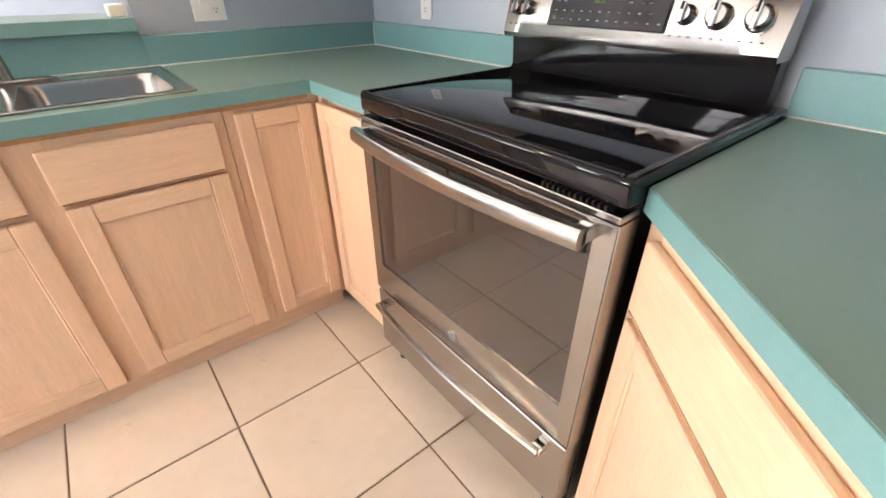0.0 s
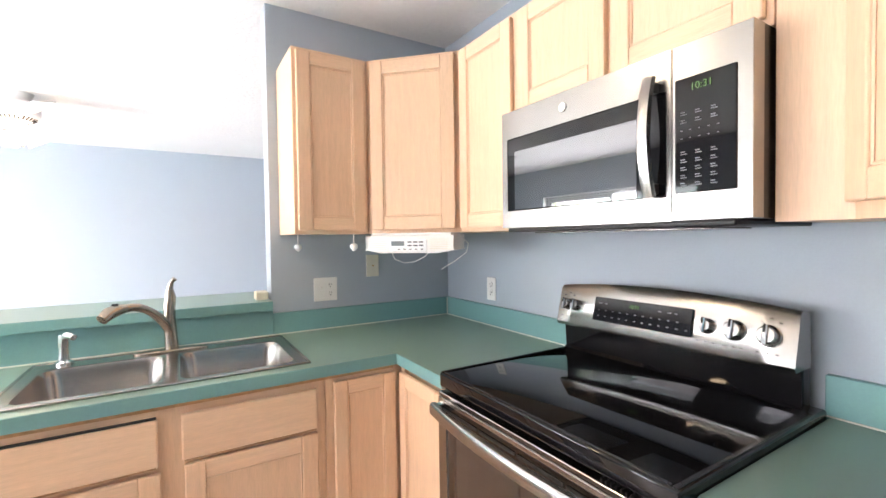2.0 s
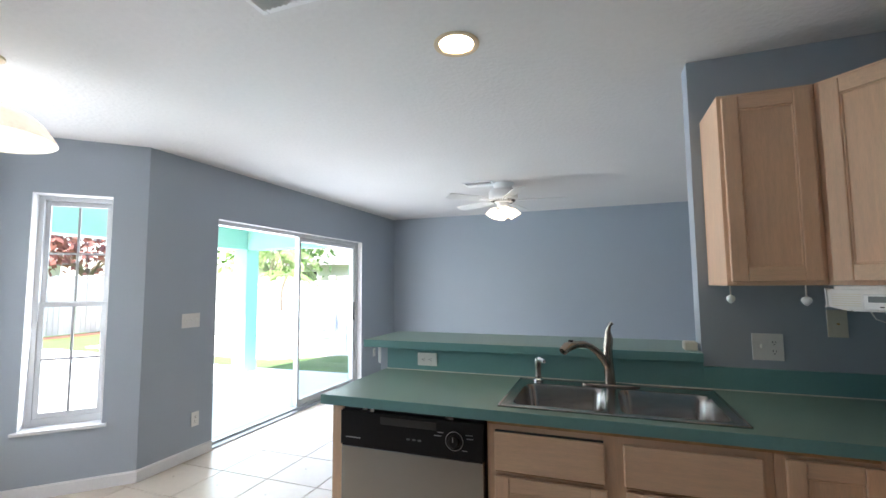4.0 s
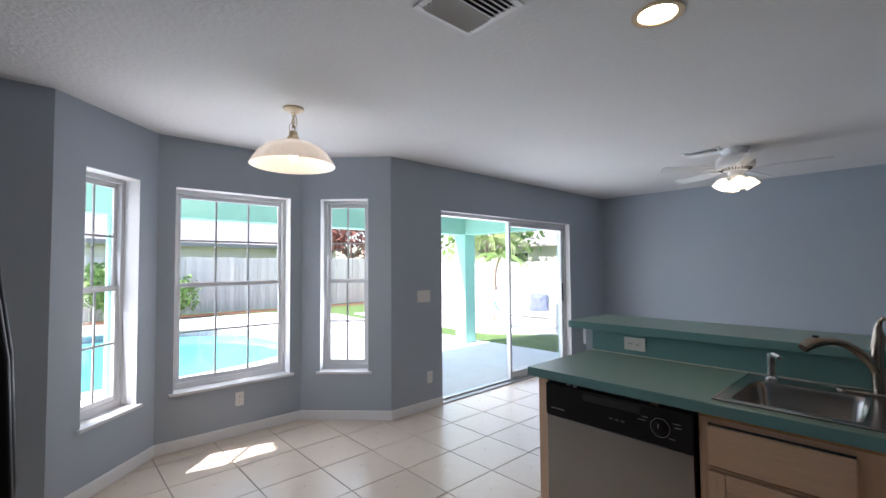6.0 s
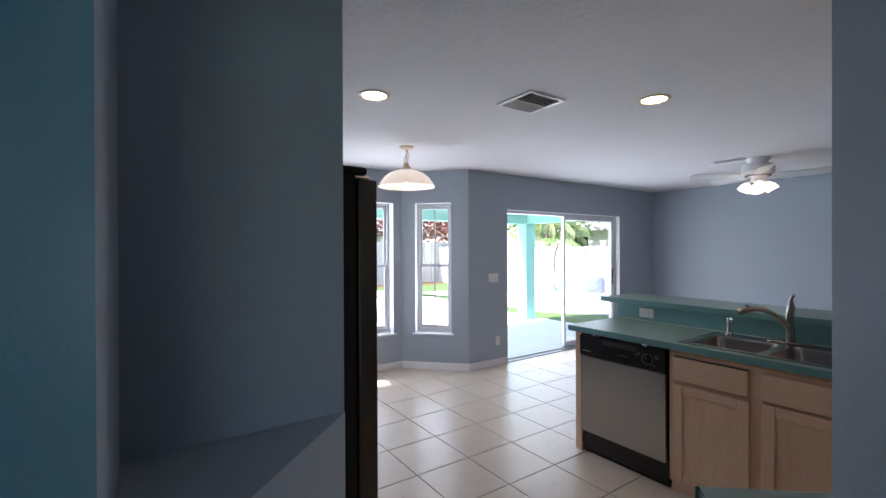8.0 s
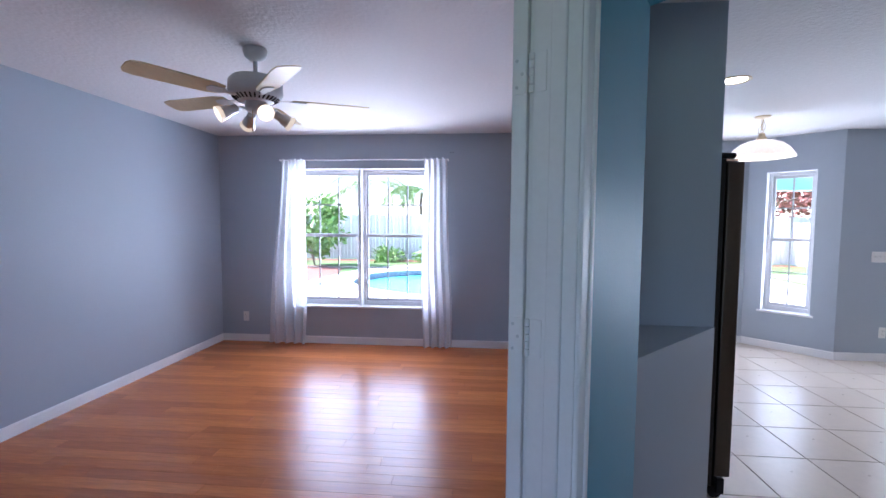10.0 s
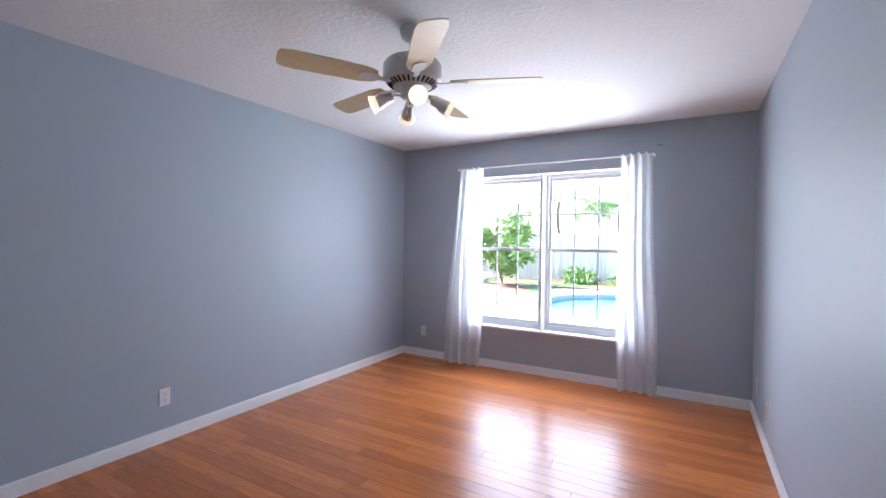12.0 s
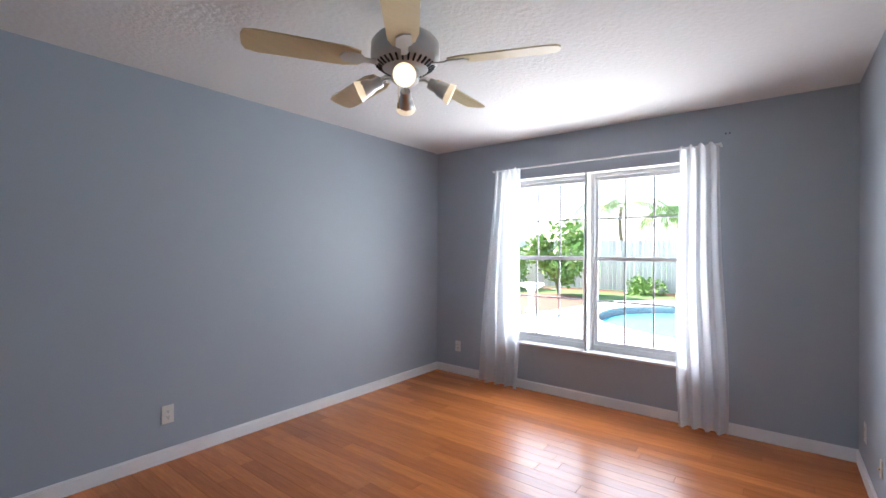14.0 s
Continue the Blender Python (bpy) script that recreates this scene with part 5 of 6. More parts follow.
lathe(bm, [(0.0005, -0.345), (0.018, -0.340), (0.030, -0.318), (0.028, -0.295), (0.014, -0.270), (0.012, -0.235)], 16)
part("bulb", bm, BULB, pd, "glowing bulb", smooth=True)


def fan(label, m, turn, drop, style):
    f = thing("ceiling_fan", label, "ceiling fan", m @ pose(0, 0, 0, 0, 0, turn))
    white = TRIM if style == "tulip" else mat("grey_white_fan_enamel", (0.68, 0.68, 0.65), 0.35, vary=0.04)
    bm = B()
    if drop:
        lathe(bm, [(0.066, -0.0005), (0.068, -0.012), (0.060, -0.045), (0.035, -0.066), (0.014, -0.070)], 28)
    else:
        lathe(bm, [(0.115, -0.0005), (0.105, -0.02), (0.085, -0.05), (0.085, -0.062)], 28)
    part("canopy", bm, white, f, smooth=True)
    z = -0.062 - drop
    if drop:
        bm = B()
        tube(bm, (0, 0, z + 0.01), (0, 0, -0.06), 0.012)
        part("down_rod", bm, white, f, smooth=True)
    bm = B()
    lathe(bm, [(0.03, z + 0.012), (0.06, z + 0.006), (0.130, z - 0.006), (0.150, z - 0.030), (0.152, z - 0.090), (0.140, z - 0.110), (0.10, z - 0.135), (0.065, z - 0.142), (0.0005, z - 0.143)], 40)
    motor = part("motor_housing", bm, white, f, smooth=True)
    bm = B()
    box(bm, -0.017, 0.017, -0.004, 0.004, -0.0035, 0.0015)
    slot = mesh_of("vent_slot", bm, DARK_SLOT)
    for k in range(30):
        a = 2 * math.pi * k / 30
        ob = new("vent_slot", slot)
        ob.parent = motor
        ob.matrix_basis = Matrix.Translation((0.115 * math.cos(a), 0.115 * math.sin(a), z - 0.1275)) @ pose(0, 0, 0, 0, 0, math.degrees(a)) @ pose(0, 0, 0, 0, -32, 0)
    bm = B()
    lathe(bm, [(0.062, z - 0.143), (0.062, z - 0.185), (0.050, z - 0.197), (0.030, z - 0.205), (0.0005, z - 0.206)], 28)
    hub = part("switch_housing", bm, white, f, smooth=True)
    zb = z - 0.118
    cream = mat("cream_fan_blade" if style == "spot" else "white_fan_blade", (0.72, 0.60, 0.36) if style == "spot" else (0.78, 0.78, 0.76), 0.4, vary=0.08, scale=5, stretch=(2, 10, 1))
    for k in range(5):
        a = 72 * k + (40 if style == "spot" else 0)
        mm = pose(0, 0, zb, 0, 0, a) @ pose(0, 0, 0, 12, 0, 0)
        bm = B()
        pts = [(0.20, -0.045), (0.26, -0.062), (0.60, -0.068), (0.645, -0.058), (0.658, -0.03), (0.658, 0.03), (0.645, 0.058), (0.60, 0.068), (0.26, 0.062), (0.20, 0.045)]
        prism(bm, pts, -0.003, 0.003)
        for v in bm.verts:
            v.co = mm @ v.co
        blade = part("blade", bm, cream, f, "fan blade")
        bm = B()
        prism(bm, [(0.12, -0.016), (0.18, -0.014), (0.20, -0.034), (0.27, -0.030), (0.285, 0.0), (0.27, 0.030), (0.20, 0.034), (0.18, 0.014), (0.12, 0.016)], -0.0085, -0.0035)
        for v in bm.verts:
            v.co = mm @ v.co
        part("blade_iron", bm, white, blade)
    zl = z - 0.185
    for k in range(4):
        a = radians(90 * k + (41 if style == "spot" else 20))
        c, s = math.cos(a), math.sin(a)
        bm = B()
        if style == "spot":
            sweep(bm, [(0.05 * c, 0.05 * s, zl), (0.085 * c, 0.085 * s, zl + 0.004), (0.110 * c, 0.110 * s, zl - 0.012)], 0.006, 8)
            arm = part("lamp_arm", bm, white, hub, smooth=True)
            q = Matrix.Translation((0.112 * c, 0.112 * s, zl - 0.012)) @ Vector((c, s, -0.5)).to_track_quat("Z", "Y").to_matrix().to_4x4()
            bm = B()
            lathe(bm, [(0.0005, -0.012), (0.022, -0.010), (0.026, 0.0), (0.026, 0.030), (0.034, 0.045), (0.039, 0.078), (0.036, 0.078), (0.030, 0.048), (0.0005, 0.040)], 22, q)
            sh = part("lamp_shade", bm, PALE_METAL, f, "brushed metal spot lamp shade", smooth=True)
            bm = B()
            lathe(bm, [(0.0395, 0.0785), (0.043, 0.092), (0.047, 0.104), (0.044, 0.104), (0.040, 0.092), (0.0365, 0.0785)], 22, q)
            part("glass_lip", bm, LIT_LIP, sh, "frosted glass lip lit from within", smooth=True)
            bm = B()
            lathe(bm, [(0.0005, 0.086), (0.010, 0.084), (0.017, 0.077), (0.019, 0.068), (0.015, 0.056), (0.0005, 0.052)], 22, q)
            part("bulb", bm, SPOT_BULB, f, "glowing reflector bulb", smooth=True)
        else:
            sweep(bm, [(0.04 * c, 0.04 * s, zl), (0.070 * c, 0.070 * s, zl - 0.004), (0.085 * c, 0.085 * s, zl - 0.020)], 0.008, 8)
            part("lamp_arm", bm, white, hub, smooth=True)
            q = Matrix.Translation((0.083 * c, 0.083 * s, zl - 0.018)) @ Vector((c * 0.6, s * 0.6, -1)).to_track_quat("Z", "Y").to_matrix().to_4x4()
            bm = B()
            lathe(bm, [(0.016, 0.0), (0.030, 0.012), (0.050, 0.045), (0.056, 0.075), (0.062, 0.098), (0.058, 0.098), (0.051, 0.075), (0.045, 0.046), (0.026, 0.016), (0.0005, 0.012)], 24, q)
            part("lamp_shade", bm, TULIP, f, "glowing tulip glass shade", smooth=True)
    bm = B()
    tube(bm, (0.045, 0, zl - 0.11), (0.045, 0, zl - 0.01), 0.0015, seg=6)
    tube(bm, (0.045, 0, zl - 0.135), (0.045, 0, zl - 0.11), 0.005, 0.004, seg=8)
    part("pull_chain", bm, BRASS, f)
    return f


TULIP = glow("lit_frosted_glass", (1.0, 0.80, 0.54), 0.6)
LIT_LIP = glow("lit_lamp_lip", (1.0, 0.80, 0.48), 0.13)
SPOT_BULB = glow("spot_bulb_glow", (1.0, 0.84, 0.58), 1.6)
fan("grey-white bedroom ceiling fan with cream blades and four spot lamps", Matrix.Translation((-2.15, -5.145, H)), 1, 0.10, "spot")
fan("white flush ceiling fan with four lit tulip shades", Matrix.Translation((-2.335, 2.165, H)), 8, 0.0, "tulip")

# ---- bedroom ----
wall_plate("white outlet low on the long bedroom wall", Matrix.Translation((-1.856, -6.919, 0.300)) @ pose(0, 0, 0, 0, 0, 180))
wall_plate("white outlet low on the bedroom window wall", Matrix.Translation((-4.599, -6.620, 0.303)) @ FACE_EAST)
wall_plate("white outlet low on the bedroom wall beside the door", Matrix.Translation((-4.30, -3.441, 0.290)))

wall_plate("small ivory phone jack plate low on the bedroom wall", Matrix.Translation((-3.797, -3.441, 0.275)), 0.045, 0.09, ("jack",), IVORY)


def curtain(label, y_top, y_bot, folds, seed):
    rnd = random.Random(seed)
    c = thing("sheer_curtain", label, "curtain", group="sheer curtains")
    bm = B()
    nu, nv = folds * 10, 26
    ph = [rnd.uniform(0, 6.28) for _ in range(4)]
    grid = []
    for j in range(nv + 1):
        v = j / nv
        z = 2.155 - v * 2.14
        row = []
        for i in range(nu + 1):
            u = i / nu
            y = (y_top[0] + (y_top[1] - y_top[0]) * u) * (1 - v) + (y_bot[0] + (y_bot[1] - y_bot[0]) * u) * v
            y += 0.02 * v * math.sin(3 * v * 2 + ph[0] + u * 2)
            amp = 0.016 + 0.024 * v
            x = -4.515 + amp * math.sin(2 * math.pi * folds * u + ph[1] + 0.7 * math.sin(2 * v + ph[2])) + 0.010 * math.sin(5 * u + 4 * v + ph[3])
            row.append(bm.verts.new((x, y, z + (0.012 * math.sin(2 * math.pi * folds * u) if j == 0 else 0))))
        grid.append(row)
    for a, b in zip(grid, grid[1:]):
        for i in range(nu):
            bm.faces.new((a[i], a[i + 1], b[i + 1], b[i]))
    part("cloth", bm, SHEER, c, smooth=True)
    bm = B()
    for j in (0,):
        for i in range(nu):
            p, q = grid_pos(y_top, folds, ph, i / nu), grid_pos(y_top, folds, ph, (i + 1) / nu)
            f = [bm.verts.new(w) for w in (p, q, (q[0] + 0.004, q[1], q[2] - 0.05), (p[0] + 0.004, p[1], p[2] - 0.05))]
            bm.faces.new(f)
    part("heading_tape", bm, SHEER, c)
    return c


def grid_pos(y_top, folds, ph, u):
    x = -4.515 + 0.016 * math.sin(2 * math.pi * folds * u + ph[1] + 0.7 * math.sin(ph[2])) + 0.010 * math.sin(5 * u + ph[3])
    return (x + 0.003, y_top[0] + (y_top[1] - y_top[0]) * u, 2.155 + 0.012 * math.sin(2 * math.pi * folds * u))


curtain("white sheer voile curtain gathered at the window's side", (-6.115, -5.83), (-6.30, -5.85), 4, 3)
curtain("white sheer voile curtain gathered at the window's side", (-4.46, -4.20), (-4.475, -4.135), 4, 8)
rod = thing("curtain_rod", "thin white curtain rod over the bedroom window", "curtain rod")
bm = B()
tube(bm, (-4.515, -6.13, 2.145), (-4.515, -4.19, 2.145), 0.007, seg=10)
part("rod", bm, TRIM, rod, smooth=True)
for y in (-6.13, -4.19):
    bm = B()
    box(bm, -4.599, -4.505, y - 0.006, y + 0.006, 2.135, 2.155, 0.002)
    part("bracket", bm, TRIM, rod)
sc = thing("wall_screw", "two small screws still in the bedroom wall", "screw")
for y in (-4.165, -4.14):
    bm = B()
    tube(bm, (-4.60, y, 2.235), (-4.592, y, 2.235), 0.007, 0.006, seg=10)
    part("screw_head", bm, GREY_INK, sc)


# ---- patio and garden ----
def blob(cx, cy, rx, ry, n=48, wob=0.12, ph=0.6, square=1.0):
    out = []
    for k in range(n):
        a = 2 * math.pi * k / n
        r = 1 + wob * math.sin(2 * a + ph) + wob * 0.5 * math.sin(3 * a)
        c, s = math.cos(a), math.sin(a)
        out.append((cx + rx * r * math.copysign(abs(c) ** square, c), cy + ry * r * math.copysign(abs(s) ** square, s)))
    return out


def sheet(name, outer, inner, z, material, label, category, thick=0.0):
    bm = B()
    edges = []
    for loop in (outer, *inner):
        vs = [bm.verts.new((x, y, z)) for x, y in loop]
        edges += [bm.edges.new((vs[k], vs[(k + 1) % len(vs)])) for k in range(len(vs))]
    bmesh.ops.triangle_fill(bm, use_beauty=True, edges=edges)
    for f in bm.faces:
        if f.normal.z < 0:
            f.normal_flip()
    if thick:
        r = bmesh.ops.extrude_face_region(bm, geom=list(bm.faces))
        for v in [g for g in r["geom"] if isinstance(g, bmesh.types.BMVert)]:
            v.co.z -= thick
    return structure(name, bm, material, label, category)


POOL = blob(-10.65, -2.75, 2.65, 4.3, 64, 0.05, 0.6, 0.80)
DECK_EDGE = [(-4.7, -8.3), (-4.7, 4.0), (-7.5, 3.9), (-13.5, 4.3), (-15.5, 3.0), (-15.8, -5.0), (-13.4, -7.5), (-9.3, -8.3)]
HOUSE = [(-4.65, -7.0), (-4.65, 4.0), (0.6, 4.0), (2.6, -0.6), (2.6, -5.6), (0.9, -7.0)]
sheet("ground", [(-400, -400), (400, -400), (400, 400), (-400, 400)], [[(x * 0.985 - 0.12, y * 0.985) for x, y in DECK_EDGE], HOUSE[::-1]], -0.11, GRASS, "green lawn round the house", "ground")
sheet("pavement_deck", DECK_EDGE, [POOL], -0.06, DECK, "pale pool deck and patio slab", "pavement", 0.2)
sheet("pavement_walk", [(-13.5, 4.9), (-7.75, 4.85), (-6.6, 5.75), (-2.0, 6.0), (-2.0, 7.8), (-13.5, 7.8)], [], -0.09, DECK, "pale garden walk by the fence", "pavement", 0.1)
sheet("water", [(-10.65 + (x + 10.65) * 0.99, -2.75 + (y + 2.75) * 0.99) for x, y in POOL], [], -0.20, WATER, "turquoise pool water", "water")
bm = B()
for (ax, ay), (bx, by) in zip(POOL, POOL[1:] + POOL[:1]):
    vs = [bm.verts.new(p) for p in ((ax, ay, -0.07), (bx, by, -0.07), (bx, by, -0.6), (ax, ay, -0.6))]
    bm.faces.new(vs)
structure("pool_wall", bm, POOL_TILE, "blue tiled pool edge", "pool")
bm = B()
n = len(POOL)
for k in range(n):
    (ax, ay), (bx, by) = POOL[k], POOL[(k + 1) % n]
    a, b = Vector((ax, ay, 0)), Vector((bx, by, 0))
    c = Vector((-10.65, -2.75, 0))
    oa, ob = a + (a - c).normalized() * 0.28, b + (b - c).normalized() * 0.28
    prism(bm, [(a.x, a.y), (b.x, b.y), (ob.x, ob.y), (oa.x, oa.y)], -0.09, -0.035)
structure("pool_coping", bm, STUCCO, "pale stone pool coping", "pavement")
sheet("mulch_bed", blob(-12.0, -9.6, 2.3, 1.9, 24, 0.15), [], -0.10, MULCH, "red mulch bed", "ground")

sheet("mulch_strip", [(-17.1, -15.5), (-16.3, -15.5), (-16.15, -4.0), (-16.35, 3.0), (-16.2, 7.8), (-17.1, 7.8)], [], -0.098, MULCH, "strip of brown mulch along the fence foot", "ground")

bm = B()
box(bm, -7.42, -4.79, -3.0, 3.82, 2.46, 2.58)
structure("porch_roof", bm, MINT_CEIL, "white porch ceiling", "roof")
# overhang added out of view to keep the sun out of the bedroom
bm = B()
box(bm, -5.25, -4.81, -8.0, -3.02, 2.44, 2.60)
structure("unseen_eave", bm, MINT_CEIL, "unseen white overhang that keeps the sun off the bedroom window", "roof")
# unseen roof; its garden edge is cut to admit the bay's sun patch
bm = B()
prism(bm, [(-5.25, -8.2), (3.2, -8.2), (3.2, 4.6), (-4.8, 4.6), (-4.8, 3.9), (-7.5, 3.9), (-7.5, -3.0), (-5.25, -3.0)], 2.61, 2.9)
structure("house_roof", bm, ROOF, "grey roof over the house", "roof")
for nm, a in (("porch_beam_long", (-7.34, -7.06, -3.0, 3.76)), ("porch_beam_end", (-7.05, -4.79, 3.48, 3.76))):
    bm = B()
    box(bm, *a, 2.0, 2.459, 0.004)
    structure(nm, bm, MINT, "mint-green stucco porch beam", "beam")
for y in (3.62, -1.78):
    col = thing("porch_column", "square mint-green stucco porch column", "column", Matrix.Translation((-7.2, y, -0.06)), group="porch columns")
    bm = B()
    box(bm, -0.138, 0.138, -0.138, 0.138, 0, 2.059, 0.006)
    part("shaft", bm, MINT, col)

pil = thing("porch_column", "slim mint-green stucco pilaster against the house", "column", Matrix.Translation((-4.93, 3.62, -0.06)), group="porch columns")
bm = B()
box(bm, -0.12, 0.12, -0.138, 0.138, 0, 2.059, 0.006)
part("shaft", bm, MINT, pil)

# fences
board_m = B()
box(board_m, -0.068, 0.068, -0.009, 0.009, 0, 1.86)
for v in board_m.verts:
    if v.co.z > 1.8 and abs(v.co.x) > 0.05:
        v.co.z -= 0.02
BOARD = mesh_of("fence_board", board_m, FENCE)


def fence(label, x0, y0, x1, y1, h, seed):
    rnd = random.Random(seed)
    f = thing("wooden_fence", label, "fence")
    d = Vector((x1 - x0, y1 - y0, 0))
    count = int(d.length / 0.150)
    turn = math.degrees(math.atan2(d.y, d.x))
    m = pose(x0, y0, -0.11, 0, 0, turn)
    for k in range(count):
        ob = new("board", BOARD)
        ob.parent = f
        ob.matrix_basis = m @ Matrix.Translation((0.075 + k * 0.150, rnd.uniform(-0.009, 0.009), 0.02)) @ pose(0, 0, 0, 0, rnd.uniform(-0.6, 0.6), 0) @ Matrix.Diagonal((1, 1, h / 1.86 * rnd.uniform(0.985, 1.012), 1))
    for z in (0.3, h * 0.52, h - 0.22):
        bm = B()
        box(bm, 0, d.length, -0.055, -0.012, z, z + 0.085, 0.003, m)
        part("rail", bm, FENCE, f)
    for k in range(int(d.length / 2.4) + 1):
        bm = B()
        box(bm, k * 2.4 - 0.045, k * 2.4 + 0.045, -0.15, -0.057, 0, h + 0.03, 0.003, m)
        part("post", bm, FENCE, f)
    return f


fence("tall weathered grey board fence behind the pool", -17.2, 9.6, -17.2, -16.0, 1.86, 1)
fence("weathered grey board fence beside the lawn", 1.5, 8.0, -17.1, 8.0, 1.62, 2)


# ---- plants ----
def leaves(bm, rnd, n, place, size, droop=0.4):
    for _ in range(n):
        p = place()
        d = Vector((rnd.uniform(-1, 1), rnd.uniform(-1, 1), rnd.uniform(-droop - 0.5, 0.8))).normalized()
        s = d.orthogonal().normalized()
        s.rotate(Matrix.Rotation(rnd.uniform(0, 6.28), 3, d))
        l, w = size * rnd.uniform(0.6, 1.4), size * rnd.uniform(0.18, 0.32)
        vs = [bm.verts.new(q) for q in (p, p + d * l * 0.5 + s * w, p + d * l, p + d * l * 0.5 - s * w)]
        bm.faces.new(vs)


def shrub(label, x, y, r, h, n, seed, material=None, z=-0.11, size=0.16):
    rnd = random.Random(seed)
    sh = thing("shrub", label, "shrub", Matrix.Translation((x, y, z)))
    bm = B()
    for k in range(6):
        a = rnd.uniform(0, 6.28)
        sweep(bm, [(0, 0, 0), (0.2 * r * math.cos(a), 0.2 * r * math.sin(a), h * 0.35), (0.55 * r * math.cos(a + 0.3), 0.55 * r * math.sin(a + 0.3), h * 0.7)], [0.03, 0.022, 0.01], 6)
    part("stem", bm, BARK, sh)
    cs = [(rnd.uniform(-0.6, 0.6) * r, rnd.uniform(-0.6, 0.6) * r, rnd.uniform(0.3, 0.85) * h, rnd.uniform(0.3, 0.55) * r) for _ in range(11)]

    def place():
        cx, cy, cz, cr = rnd.choice(cs)
        v = Vector((rnd.gauss(0, 1), rnd.gauss(0, 1), rnd.gauss(0, 1))).normalized() * cr * rnd.uniform(0.55, 1.05)
        return Vector((cx + v.x, cy + v.y, max(0.05, cz + v.z)))

    bm = B()
    leaves(bm, rnd, n, place, size)
    part("foliage", bm, material or LEAF, sh)
    return sh


def palm(label, x, y, h, fronds, flen, seed, material=None, lean=0.0, stout=1.0):
    rnd = random.Random(seed)
    p = thing("palm_tree", label, "palm tree", Matrix.Translation((x, y, -0.11)))
    bm = B()
    pts = [(lean * (k / 6) ** 2, 0.1 * math.sin(k), h * k / 6) for k in range(7)]
    sweep(bm, pts, [r * stout for r in (0.11, 0.095, 0.085, 0.08, 0.075, 0.075, 0.07)], 10)
    part("trunk", bm, BARK, p, smooth=True)
    top = Vector(pts[-1])
    for k in range(fronds):
        a = 2 * math.pi * k / fronds + rnd.uniform(-0.2, 0.2)
        rise = rnd.uniform(0.1, 0.9)
        bm = B()
        prev = None
        for i in range(13):
            s = i / 12
            c = top + Vector((math.cos(a) * flen * s, math.sin(a) * flen * s, rise * flen * s - flen * (0.55 + 0.5 * rise) * s * s))
            if prev is not None and i > 1:
                side = Vector((-math.sin(a), math.cos(a), 0))
                for sg in (-1, 1):
                    for jj in range(2):
                        q = prev.lerp(c, jj * 0.5)
                        tipp = q + side * sg * flen * 0.30 * (1 - 0.6 * s) + (c - prev) * 1.2 + Vector((0, 0, -0.22 * flen * (0.4 + s)))
                        w = (c - prev) * 0.32
                        bm.faces.new([bm.verts.new(v) for v in (q, q + w, tipp)])
            prev = c
        part("frond", bm, material or LEAF_PALE, p)
    return p


def tree(label, x, y, h, r, n, seed, material):
    rnd = random.Random(seed)
    t = thing("tree", label, "tree", Matrix.Translation((x, y, -0.11)))
    bm = B()
    sweep(bm, [(0, 0, 0), (0.1, 0.05, h * 0.3), (-0.05, 0.1, h * 0.55)], [0.16, 0.12, 0.09], 9)
    tips = []
    for k in range(8):
        a = 2 * math.pi * k / 8 + rnd.uniform(-0.3, 0.3)
        e = (r * 0.75 * math.cos(a), r * 0.75 * math.sin(a), h * rnd.uniform(0.65, 0.98))
        sweep(bm, [(-0.02, 0.08, h * 0.45), (e[0] * 0.4, e[1] * 0.4, h * 0.62), e], [0.07, 0.045, 0.015], 7)
        tips.append(e)
    part("trunk", bm, BARK, t, smooth=True)

    def place():
        e = rnd.choice(tips)
        v = Vector((rnd.gauss(0, 1), rnd.gauss(0, 1), rnd.gauss(0, 0.8))) * r * 0.26
        return Vector(e) + v

    bm = B()
    leaves(bm, rnd, n, place, 0.30)
    part("crown", bm, material, t)
    return t


shrub("large dense green shrub before the fence", -14.6, -9.7, 1.1, 2.5, 1800, 5, size=0.24)
shrub("green shrub before the fence", -15.6, -12.4, 1.3, 1.7, 1100, 6, size=0.24)
shrub("low green plants along the fence foot", -16.3, -7.4, 0.8, 0.38, 600, 7)
shrub("low green plants along the fence foot", -16.2, -5.6, 0.8, 0.5, 500, 17)
shrub("flowering shrub by the fence", -16.0, -1.1, 0.9, 1.9, 1300, 9, size=0.2)
shrub("shrub behind the pool", -16.2, 0.4, 0.8, 1.1, 800, 10)
palm("young palm by the garden walk", -9.05, 6.6, 1.75, 9, 0.8, 11, LEAF, lean=0.25, stout=0.5)
palm("palm beyond the fence", -19.5, -9.0, 3.3, 13, 2.2, 12)
palm("palm beyond the fence", -20.5, -6.6, 3.0, 12, 2.0, 13, LEAF)
palm("palm beyond the side fence", -12.6, 10.4, 2.5, 12, 1.6, 14)
tree("tree with red-brown leaves beyond the fence", -20.0, 8.6, 4.0, 2.0, 1500, 15, LEAF_RED)
tree("green tree beyond the side fence", -14.5, 12.5, 3.9, 1.9, 1400, 18, LEAF)


# ---- garden furniture and neighbours ----
bench = thing("garden_bench", "white slatted garden bench with two patterned cushions on it", "bench", pose(-7.45, 5.85, -0.09, 0, 0, 20))
for k in range(4):
    bm = B()
    box(bm, -0.80, 0.80, -0.24 + k * 0.115, -0.145 + k * 0.115, 0.40, 0.425, 0.004)
    part("seat_slat", bm, BENCH, bench)
for k in range(13):
    bm = B()
    x = -0.72 + k * 0.12
    box(bm, x - 0.03, x + 0.03, 0.225, 0.245, 0.43, 0.82, 0.003)
    part("back_slat", bm, BENCH, bench)
bm = B()
